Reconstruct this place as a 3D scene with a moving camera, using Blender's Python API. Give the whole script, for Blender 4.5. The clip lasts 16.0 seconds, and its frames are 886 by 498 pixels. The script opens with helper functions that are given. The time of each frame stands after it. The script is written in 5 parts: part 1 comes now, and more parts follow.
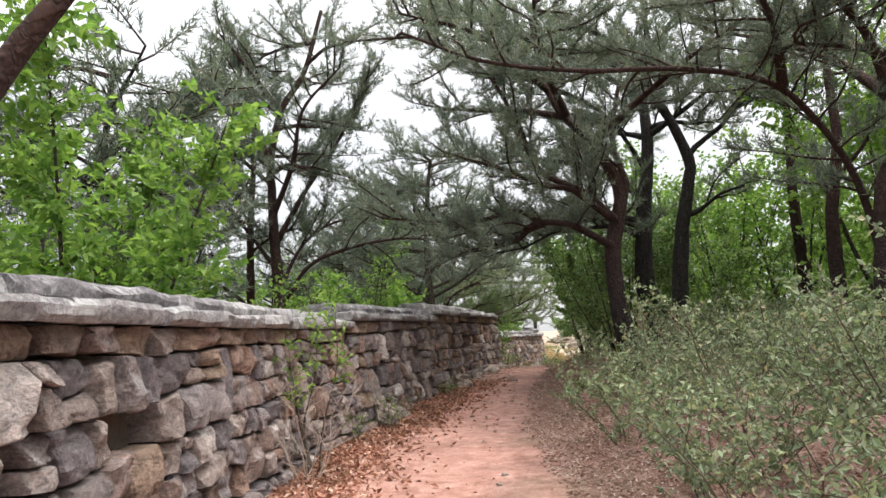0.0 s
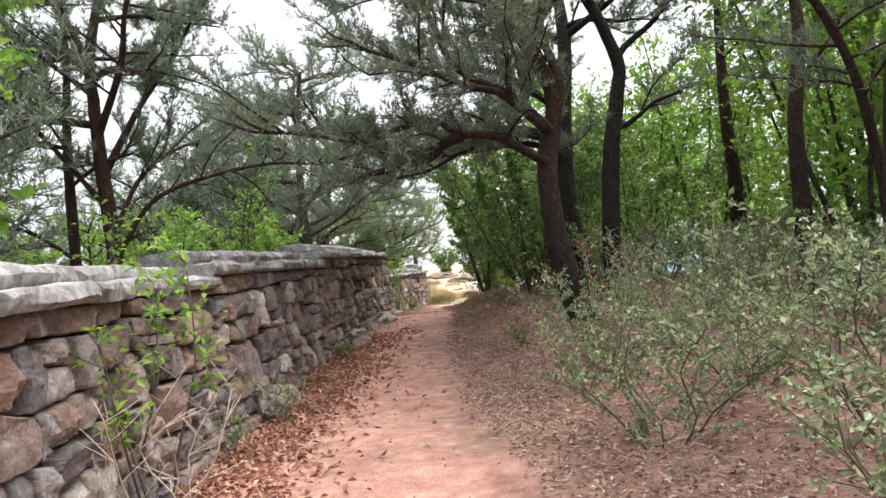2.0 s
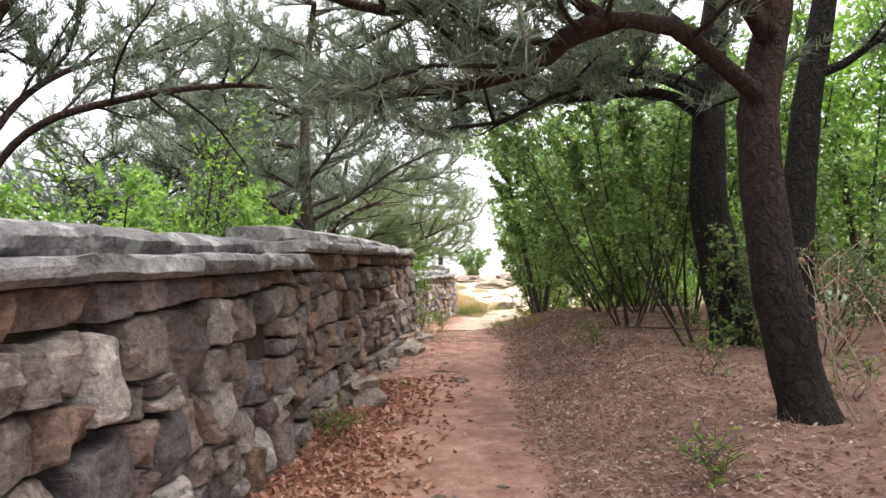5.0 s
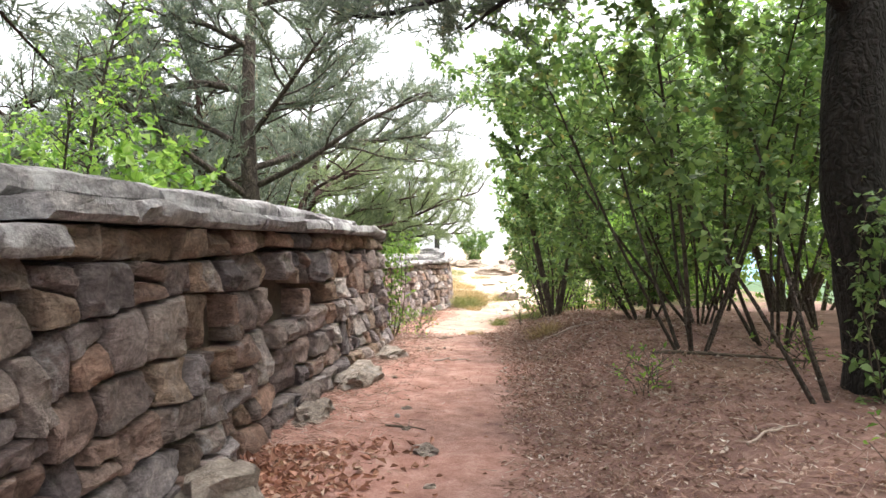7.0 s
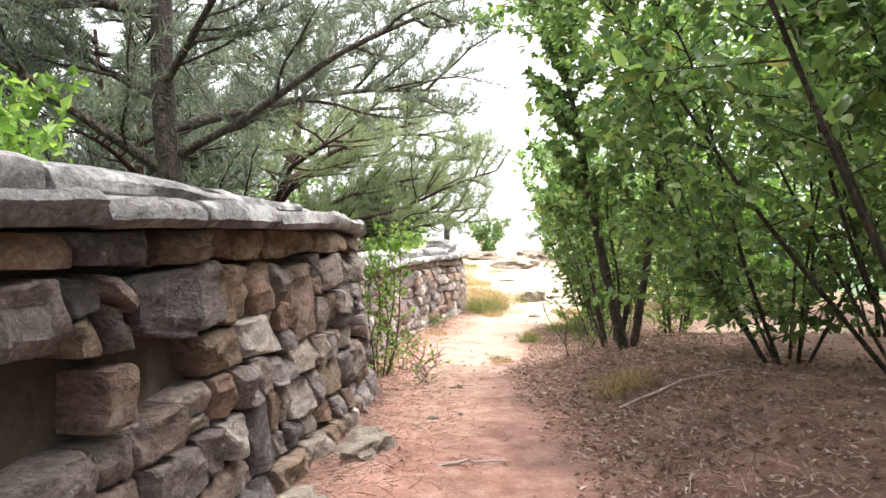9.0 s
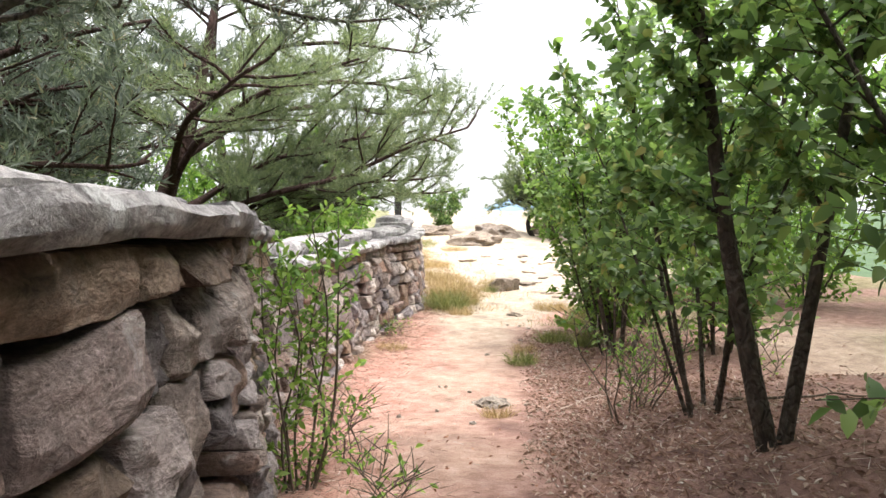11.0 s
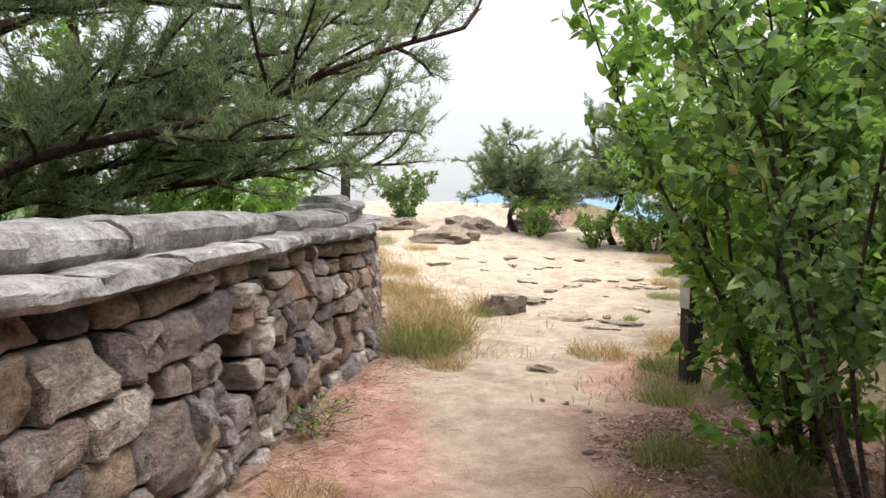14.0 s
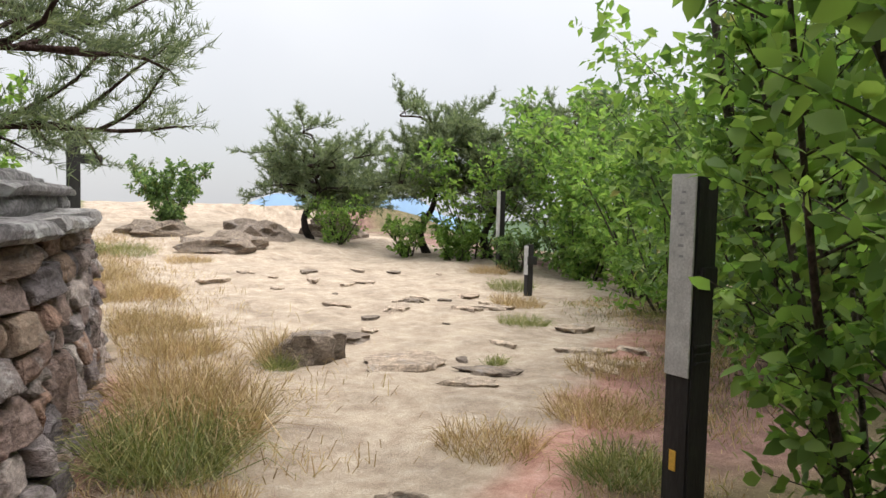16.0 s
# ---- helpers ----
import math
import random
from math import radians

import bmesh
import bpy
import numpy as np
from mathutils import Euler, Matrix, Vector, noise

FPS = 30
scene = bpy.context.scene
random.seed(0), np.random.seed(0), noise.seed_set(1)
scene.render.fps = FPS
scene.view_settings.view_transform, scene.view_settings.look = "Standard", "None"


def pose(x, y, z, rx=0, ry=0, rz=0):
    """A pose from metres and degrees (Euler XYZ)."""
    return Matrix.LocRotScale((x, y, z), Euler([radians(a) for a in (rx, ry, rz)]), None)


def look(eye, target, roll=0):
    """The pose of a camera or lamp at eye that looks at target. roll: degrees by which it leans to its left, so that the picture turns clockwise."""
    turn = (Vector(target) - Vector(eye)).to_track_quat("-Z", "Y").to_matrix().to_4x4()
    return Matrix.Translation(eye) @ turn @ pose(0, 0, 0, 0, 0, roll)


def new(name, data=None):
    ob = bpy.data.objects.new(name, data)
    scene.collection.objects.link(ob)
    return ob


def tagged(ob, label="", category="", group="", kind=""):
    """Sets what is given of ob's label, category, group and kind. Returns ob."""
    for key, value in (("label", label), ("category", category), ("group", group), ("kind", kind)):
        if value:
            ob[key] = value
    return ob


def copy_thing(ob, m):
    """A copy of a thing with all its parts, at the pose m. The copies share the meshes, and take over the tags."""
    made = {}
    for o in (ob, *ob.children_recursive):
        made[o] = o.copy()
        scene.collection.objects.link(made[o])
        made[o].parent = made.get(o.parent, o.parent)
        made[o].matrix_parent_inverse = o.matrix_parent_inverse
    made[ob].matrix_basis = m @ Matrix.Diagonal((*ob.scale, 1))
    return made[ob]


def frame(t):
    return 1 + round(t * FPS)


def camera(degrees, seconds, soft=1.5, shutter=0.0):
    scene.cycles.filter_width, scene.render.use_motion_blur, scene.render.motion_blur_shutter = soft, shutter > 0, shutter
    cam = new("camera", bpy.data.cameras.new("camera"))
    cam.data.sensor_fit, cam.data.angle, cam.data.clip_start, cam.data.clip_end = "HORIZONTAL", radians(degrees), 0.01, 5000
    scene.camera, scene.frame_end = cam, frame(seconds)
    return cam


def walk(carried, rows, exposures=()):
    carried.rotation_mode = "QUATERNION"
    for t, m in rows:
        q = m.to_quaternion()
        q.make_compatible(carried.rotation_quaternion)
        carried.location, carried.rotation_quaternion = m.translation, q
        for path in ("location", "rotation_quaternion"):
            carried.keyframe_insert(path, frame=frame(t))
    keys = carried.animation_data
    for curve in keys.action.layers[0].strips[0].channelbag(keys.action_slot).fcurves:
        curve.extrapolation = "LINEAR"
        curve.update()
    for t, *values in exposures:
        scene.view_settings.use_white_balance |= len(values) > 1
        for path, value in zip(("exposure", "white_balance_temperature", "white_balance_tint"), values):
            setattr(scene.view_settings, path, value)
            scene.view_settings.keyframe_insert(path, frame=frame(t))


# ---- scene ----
cam = camera(62.1, 16.0)
METRES, EYE, TILT, LEAN, TURN = 28.0, 1.4, 6.5, 2.3, 0.0
ROWS = [
    (0.0, 0.0, 0.0, 0.0, -0.0, 0.0, 0.0),
    (0.5, -0.007, 0.0262, 0.0007, -2.97, -1.74, 1.13),
    (1.0, -0.0069, 0.0528, -0.0018, -6.22, -3.35, 1.56),
    (1.5, -0.0093, 0.0781, -0.0054, -8.83, -4.51, 1.72),
    (2.0, -0.0138, 0.1044, -0.0061, -10.61, -5.16, 1.55),
    (2.5, -0.0147, 0.134, -0.0082, -11.27, -5.42, 1.13),
    (3.0, -0.0151, 0.1642, -0.0103, -11.04, -5.42, 0.57),
    (3.5, -0.0111, 0.1959, -0.0146, -10.42, -5.32, -0.17),
    (4.0, -0.0094, 0.2266, -0.0173, -9.9, -5.25, -1.03),
    (6.5, 0.0229, 0.3748, -0.0301, -8.12, -6.22, -3.87),
    (7.0, 0.0306, 0.4073, -0.0342, -8.34, -6.72, -3.84),
    (7.5, 0.0364, 0.4412, -0.0372, -8.38, -6.58, -3.52),
    (8.0, 0.0423, 0.4753, -0.0402, -7.38, -6.25, -2.99),
    (10.5, 0.0571, 0.6318, -0.0543, -10.26, -10.22, -3.65),
    (11.0, 0.0612, 0.6648, -0.0568, -11.89, -9.89, -3.85),
    (11.5, 0.0669, 0.6979, -0.0604, -12.91, -9.94, -4.0),
    (12.0, 0.0717, 0.7292, -0.0639, -13.31, -10.36, -4.31),
    (12.5, 0.0788, 0.7615, -0.0695, -13.22, -10.74, -4.5),
    (13.0, 0.0845, 0.7937, -0.0761, -13.17, -10.86, -4.65),
    (13.5, 0.093, 0.8249, -0.0836, -13.69, -10.58, -4.75),
    (14.0, 0.0982, 0.8571, -0.0893, -15.19, -9.9, -4.88),
    (14.5, 0.1066, 0.8891, -0.0944, -17.8, -9.3, -5.02),
    (15.0, 0.1137, 0.9209, -0.0992, -21.4, -8.9, -5.3),
    (15.5, 0.1237, 0.9466, -0.1037, -25.75, -8.52, -5.87),
    (16.0, 0.1356, 0.9747, -0.1084, -31.66, -7.63, -6.83),
]
walk(cam, [(t, pose(0, 0, EYE, TILT, LEAN, TURN) @ pose(METRES * x, METRES * y, METRES * z, 90 + pitch, roll, yaw)) for t, x, y, z, yaw, pitch, roll in ROWS],
     [(0.0, 0.5), (1.5, 0.68), (3.0, 0.9), (6.5, 1.45), (8.0, 1.7), (10.5, 1.32), (11.5, 1.02), (13.0, 0.62), (14.5, 0.56), (15.0, 0.42), (16.0, 0.28)])

# ---- light ----
SUN_ELEVATION, SUN_ROTATION = radians(74), radians(100)
sky_world = bpy.data.worlds.new("sky")
scene.world = sky_world
sky_world.use_nodes = True
wn, wl = sky_world.node_tree.nodes, sky_world.node_tree.links
wn.clear()
w_out, w_bg, w_sky, w_mix = wn.new("ShaderNodeOutputWorld"), wn.new("ShaderNodeBackground"), wn.new("ShaderNodeTexSky"), wn.new("ShaderNodeMix")
w_sky.sky_type, w_sky.sun_disc, w_sky.sun_elevation, w_sky.sun_rotation = "NISHITA", False, SUN_ELEVATION, SUN_ROTATION
w_mix.data_type = "RGBA"
w_scale = wn.new("ShaderNodeMix")
w_scale.data_type, w_scale.blend_type = "RGBA", "MULTIPLY"
w_scale.inputs["Factor"].default_value = 1.0
w_scale.inputs["B"].default_value = (0.12, 0.12, 0.12, 1)
w_cloud, w_coord = wn.new("ShaderNodeTexNoise"), wn.new("ShaderNodeTexCoord")
w_cloud.inputs["Scale"].default_value, w_cloud.inputs["Detail"].default_value = 1.6, 4
w_ramp = wn.new("ShaderNodeValToRGB")
w_ramp.color_ramp.elements[0].position, w_ramp.color_ramp.elements[0].color = 0.3, (0.93, 0.95, 1.0, 1)
w_ramp.color_ramp.elements[1].position, w_ramp.color_ramp.elements[1].color = 0.7, (1.12, 1.12, 1.14, 1)
wl.new(w_coord.outputs["Generated"], w_cloud.inputs["Vector"])
wl.new(w_cloud.outputs["Fac"], w_ramp.inputs["Fac"])
wl.new(w_sky.outputs["Color"], w_scale.inputs["A"])
w_mix.inputs["Factor"].default_value = 0.85
wl.new(w_scale.outputs["Result"], w_mix.inputs["A"])
wl.new(w_ramp.outputs["Color"], w_mix.inputs["B"])
w_sep, w_rise = wn.new("ShaderNodeSeparateXYZ"), wn.new("ShaderNodeMapRange")
wl.new(w_coord.outputs["Generated"], w_sep.inputs["Vector"])
wl.new(w_sep.outputs["Z"], w_rise.inputs["Value"])
w_rise.inputs["From Min"].default_value, w_rise.inputs["From Max"].default_value = 0.0, 1.0
w_rise.inputs["To Min"].default_value, w_rise.inputs["To Max"].default_value = 0.6, 1.5
wl.new(w_rise.outputs["Result"], w_bg.inputs["Strength"])
wl.new(w_mix.outputs["Result"], w_bg.inputs["Color"])
wl.new(w_bg.outputs["Background"], w_out.inputs["Surface"])

sun_lamp = bpy.data.lights.new("sun", "SUN")
sun_lamp.energy, sun_lamp.angle, sun_lamp.color = 4.6, radians(60), (1.0, 0.96, 0.9)
sun = new("sun", sun_lamp)
_az = SUN_ROTATION
sun.matrix_world = look((math.sin(_az) * math.cos(SUN_ELEVATION) * 60, math.cos(_az) * math.cos(SUN_ELEVATION) * 60, math.sin(SUN_ELEVATION) * 60), (0, 0, 0))

# ---- materials ----
def material(name, roughness=0.85):
    m = bpy.data.materials.new(name)
    m.use_nodes = True
    b = m.node_tree.nodes["Principled BSDF"]
    b.inputs["Roughness"].default_value = roughness
    b.inputs["Specular IOR Level"].default_value = 0.3
    return m, m.node_tree.nodes, m.node_tree.links, b


def noise_tex(n, l, scale, detail=5.0, rough=0.6, coord="Object", stretch=None, distortion=0.0):
    tc, tex = n.new("ShaderNodeTexCoord"), n.new("ShaderNodeTexNoise")
    tex.inputs["Scale"].default_value, tex.inputs["Detail"].default_value, tex.inputs["Roughness"].default_value = scale, detail, rough
    tex.inputs["Distortion"].default_value = distortion
    src = tc.outputs[coord] if coord != "World" else n.new("ShaderNodeNewGeometry").outputs["Position"]
    if stretch:
        mp = n.new("ShaderNodeMapping")
        mp.inputs["Scale"].default_value = stretch
        l.new(src, mp.inputs["Vector"])
        src = mp.outputs["Vector"]
    l.new(src, tex.inputs["Vector"])
    return tex.outputs["Fac"]


def ramp(n, l, fac, stops):
    r = n.new("ShaderNodeValToRGB")
    e = r.color_ramp.elements
    while len(e) < len(stops):
        e.new(0.5)
    for el, (p, c) in zip(e, stops):
        el.position, el.color = p, (*c, 1)
    l.new(fac, r.inputs["Fac"])
    return r.outputs["Color"]


def mix(n, l, a, b, fac, blend="MIX"):
    m = n.new("ShaderNodeMix")
    m.data_type, m.blend_type = "RGBA", blend
    for sock, v in (("Factor", fac), ("A", a), ("B", b)):
        s = m.inputs[sock]
        if isinstance(v, (int, float)):
            s.default_value = v
        elif isinstance(v, tuple):
            s.default_value = (*v, 1)
        else:
            l.new(v, s)
    return m.outputs["Result"]


def bump(n, l, b, height, strength=0.5, distance=0.02):
    bp = n.new("ShaderNodeBump")
    bp.inputs["Strength"].default_value, bp.inputs["Distance"].default_value = strength, distance
    l.new(height, bp.inputs["Height"])
    l.new(bp.outputs["Normal"], b.inputs["Normal"])


def obj_random(n):
    return n.new("ShaderNodeObjectInfo").outputs["Random"]


def stone_material(name, stops, lichen=0.5, lichen_colour=(0.52, 0.5, 0.5), edge=0.56):
    m, n, l, b = material(name, 0.92)
    base = ramp(n, l, obj_random(n), stops)
    grain = noise_tex(n, l, 5.5, 9, 0.7, "World", (1, 1, 1.9), 0.8)
    fine = noise_tex(n, l, 55.0, 6, 0.7, "World")
    c = mix(n, l, base, ramp(n, l, grain, [(0.28, (0.4, 0.38, 0.38)), (0.5, (1.05, 1.02, 1.0)), (0.72, (1.75, 1.68, 1.62))]), 0.9, "MULTIPLY")
    vein = noise_tex(n, l, 4.0, 10, 0.75, "World", (0.9, 0.9, 2.2), 2.0)
    c = mix(n, l, c, ramp(n, l, vein, [(0.44, (1.0, 1.0, 1.0)), (0.5, (0.62, 0.59, 0.59)), (0.56, (1.0, 1.0, 1.0))]), 0.55, "MULTIPLY")
    c = mix(n, l, c, ramp(n, l, fine, [(0.3, (0.6, 0.6, 0.6)), (0.7, (1.25, 1.25, 1.25))]), 0.7, "MULTIPLY")
    mottle = noise_tex(n, l, 17.0, 7, 0.75, "World", (1, 1, 1.5), 0.6)
    c = mix(n, l, c, ramp(n, l, mottle, [(0.34, (0.5, 0.48, 0.47)), (0.48, (1.0, 1.0, 1.0)), (0.66, (1.45, 1.42, 1.4))]), 0.75, "MULTIPLY")
    patch = noise_tex(n, l, 3.4, 9, 0.72, "World")
    c = mix(n, l, c, lichen_colour, ramp(n, l, patch, [(edge, (0, 0, 0)), (edge + 0.09, (lichen, lichen, lichen))]))
    l.new(c, b.inputs["Base Color"])
    h = mix(n, l, mix(n, l, mix(n, l, grain, mottle, 0.5), fine, 0.3), vein, 0.15)
    bump(n, l, b, h, 1.0, 0.11)
    return m


M_STONE = stone_material("rubble_stone", [(0.0, (0.144, 0.126, 0.132)), (0.13, (0.24, 0.216, 0.228)), (0.26, (0.372, 0.246, 0.192)), (0.38, (0.18, 0.156, 0.162)), (0.5, (0.408, 0.348, 0.318)), (0.62, (0.228, 0.186, 0.174)), (0.74, (0.36, 0.324, 0.33)), (0.86, (0.288, 0.198, 0.162)), (0.94, (0.504, 0.456, 0.438)), (1.0, (0.6, 0.552, 0.528))], 0.55, (0.6, 0.576, 0.57), 0.58)
M_TANSTONE = stone_material("tan_stone", [(0.0, (0.18, 0.138, 0.114)), (0.5, (0.312, 0.222, 0.168)), (1.0, (0.372, 0.294, 0.234))], 0.2)
M_COPING = stone_material("coping_stone", [(0.0, (0.24, 0.23, 0.245)), (0.5, (0.34, 0.33, 0.34)), (1.0, (0.43, 0.42, 0.425))], 0.85, (0.62, 0.615, 0.61), 0.52)
M_ROCK = stone_material("pale_rock", [(0.0, (0.28, 0.24, 0.21)), (1.0, (0.4, 0.35, 0.3))], 0.4)
M_SANDROCK = stone_material("sand_coloured_rock", [(0.0, (0.42, 0.34, 0.27)), (1.0, (0.56, 0.47, 0.38))], 0.3)
M_DARKROCK = stone_material("brown_rock", [(0.0, (0.2, 0.165, 0.14)), (1.0, (0.3, 0.25, 0.2))], 0.3)


def simple_material(name, c1, c2, scale=8.0, rough=0.85, bump_s=0.3, coord="World", stretch=None, distance=0.01):
    m, n, l, b = material(name, rough)
    f = noise_tex(n, l, scale, 6, 0.65, coord, stretch)
    f2 = noise_tex(n, l, scale * 7, 4, 0.6, coord, stretch)
    c = ramp(n, l, f, [(0.3, c1), (0.7, c2)])
    c = mix(n, l, c, ramp(n, l, f2, [(0.3, (0.7, 0.7, 0.7)), (0.7, (1.2, 1.2, 1.2))]), 0.7, "MULTIPLY")
    l.new(c, b.inputs["Base Color"])
    bump(n, l, b, f2, bump_s, distance)
    return m


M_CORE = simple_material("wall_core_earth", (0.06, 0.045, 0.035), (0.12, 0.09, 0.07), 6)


def bark_material(name, low, high, warm, warm_from, warm_to):
    """Pine bark: grey-black plates low down, turning red-brown higher up the trunk."""
    m, n, l, b = material(name, 0.95)
    f = noise_tex(n, l, 16, 8, 0.7, "Object", (1, 1, 0.28), 1.2)
    f2 = noise_tex(n, l, 60, 4, 0.6, "Object", (1, 1, 0.5))
    dark = ramp(n, l, f, [(0.3, low), (0.7, high)])
    if warm:
        w = ramp(n, l, f, [(0.3, tuple(v * 0.55 for v in warm)), (0.7, warm)])
        sep = n.new("ShaderNodeSeparateXYZ")
        l.new(n.new("ShaderNodeTexCoord").outputs["Object"], sep.inputs["Vector"])
        mr = n.new("ShaderNodeMapRange")
        mr.inputs["From Min"].default_value, mr.inputs["From Max"].default_value = warm_from, warm_to
        l.new(sep.outputs["Z"], mr.inputs["Value"])
        dark = mix(n, l, dark, w, mr.outputs["Result"])
    vo, mp = n.new("ShaderNodeTexVoronoi"), n.new("ShaderNodeMapping")
    vo.feature = "DISTANCE_TO_EDGE"
    vo.inputs["Scale"].default_value = 15
    mp.inputs["Scale"].default_value = (1, 1, 0.22)
    warp = n.new("ShaderNodeVectorMath")
    warp.operation = "MULTIPLY_ADD"
    wn3 = n.new("ShaderNodeTexNoise")
    wn3.inputs["Scale"].default_value = 9
    warp.inputs[1].default_value = (0.2, 0.2, 0.35)
    oc = n.new("ShaderNodeTexCoord").outputs["Object"]
    l.new(oc, wn3.inputs["Vector"])
    l.new(wn3.outputs["Color"], warp.inputs[0])
    l.new(oc, warp.inputs[2])
    l.new(warp.outputs["Vector"], mp.inputs["Vector"])
    l.new(mp.outputs["Vector"], vo.inputs["Vector"])
    plates = ramp(n, l, vo.outputs["Distance"], [(0.0, (0.4, 0.4, 0.4)), (0.3, (1.05, 1.05, 1.05))])
    c = mix(n, l, dark, ramp(n, l, f2, [(0.3, (0.75, 0.75, 0.75)), (0.7, (1.2, 1.2, 1.2))]), 0.8, "MULTIPLY")
    c = mix(n, l, c, plates, 0.55, "MULTIPLY")
    l.new(c, b.inputs["Base Color"])
    bump(n, l, b, mix(n, l, f, plates, 0.6), 1.0, 0.05)
    return m


M_PINEBARK = bark_material("pine_bark", (0.012, 0.01, 0.009), (0.052, 0.039, 0.035), (0.08, 0.044, 0.036), 1.0, 3.2)
M_BARK = bark_material("grey_brown_bark", (0.035, 0.028, 0.022), (0.13, 0.105, 0.085), None, 0, 1)
M_BARKDARK = bark_material("black_brown_bark", (0.012, 0.011, 0.01), (0.05, 0.043, 0.038), None, 0, 1)
M_STEM = simple_material("thin_stem_bark", (0.06, 0.048, 0.036), (0.15, 0.12, 0.09), 20)
M_TWIG = simple_material("dry_twig", (0.3, 0.22, 0.18), (0.48, 0.4, 0.34), 20)


def leaf_material(name, stops, translucent=0.4, rough=0.55, patchy=1.6):
    m, n, l, b = material(name, rough)
    geo = n.new("ShaderNodeNewGeometry")
    c = ramp(n, l, geo.outputs["Random Per Island"], stops)
    f = noise_tex(n, l, patchy, 3, 0.6, "World")
    c = mix(n, l, c, ramp(n, l, f, [(0.3, (0.65, 0.68, 0.62)), (0.7, (1.3, 1.25, 1.2))]), 0.8, "MULTIPLY")
    l.new(c, b.inputs["Base Color"])
    tr, mx = n.new("ShaderNodeBsdfTranslucent"), n.new("ShaderNodeMixShader")
    l.new(mix(n, l, c, (1.12, 1.22, 0.78), 1.0, "MULTIPLY"), tr.inputs["Color"])
    mx.inputs["Fac"].default_value = translucent
    l.new(b.outputs["BSDF"], mx.inputs[1])
    l.new(tr.outputs["BSDF"], mx.inputs[2])
    l.new(mx.outputs["Shader"], n["Material Output"].inputs["Surface"])
    return m


M_NEEDLE = leaf_material("pine_needles", [(0.0, (0.085, 0.105, 0.095)), (0.5, (0.15, 0.178, 0.162)), (0.95, (0.25, 0.285, 0.25)), (1.0, (0.3, 0.23, 0.17))], 0.35)
M_NEEDLE2 = leaf_material("deep_green_pine_needles", [(0.0, (0.1, 0.13, 0.085)), (0.5, (0.18, 0.22, 0.14)), (1.0, (0.28, 0.32, 0.2))], 0.42)
M_LEAF = leaf_material("bright_green_leaf", [(0.0, (0.1, 0.19, 0.05)), (0.5, (0.19, 0.31, 0.08)), (1.0, (0.31, 0.43, 0.12))], 0.52)
M_LEAF2 = leaf_material("mid_green_leaf", [(0.0, (0.085, 0.145, 0.062)), (0.5, (0.165, 0.255, 0.105)), (0.95, (0.28, 0.39, 0.15)), (1.0, (0.36, 0.3, 0.14))], 0.42, 0.4)
M_LEAF3 = leaf_material("grey_green_leaf", [(0.0, (0.1, 0.135, 0.082)), (0.5, (0.18, 0.23, 0.145)), (0.9, (0.32, 0.37, 0.255)), (1.0, (0.4, 0.32, 0.23))], 0.35)
M_GRASS = leaf_material("green_grass", [(0.0, (0.11, 0.14, 0.05)), (0.5, (0.19, 0.21, 0.08)), (1.0, (0.35, 0.32, 0.15))], 0.4)
M_DRYGRASS = leaf_material("dry_grass", [(0.0, (0.24, 0.155, 0.095)), (0.5, (0.4, 0.28, 0.165)), (1.0, (0.54, 0.42, 0.26))], 0.35)
M_LITTER = leaf_material("dead_leaves", [(0.0, (0.16, 0.075, 0.055)), (0.5, (0.32, 0.15, 0.11)), (0.85, (0.46, 0.26, 0.195)), (1.0, (0.58, 0.43, 0.36))], 0.15, 0.8)
M_STRAW = leaf_material("fallen_pine_needles", [(0.0, (0.16, 0.092, 0.076)), (0.55, (0.29, 0.178, 0.147)), (0.82, (0.4, 0.29, 0.25)), (1.0, (0.54, 0.48, 0.455))], 0.1, 0.8)
M_POSTDARK = simple_material("dark_painted_wood", (0.018, 0.017, 0.018), (0.045, 0.042, 0.042), 14, 0.7, 0.3, "Object", (1, 1, 0.2))
M_POSTPALE = simple_material("weathered_pale_paint", (0.42, 0.42, 0.42), (0.62, 0.62, 0.61), 12, 0.7, 0.15, "Object")
M_INK = simple_material("faded_grey_lettering", (0.28, 0.28, 0.29), (0.38, 0.38, 0.39), 20, 0.8, 0.05)
M_YELLOW = simple_material("yellow_tag_paint", (0.7, 0.42, 0.06), (0.8, 0.52, 0.1), 20, 0.6, 0.05)


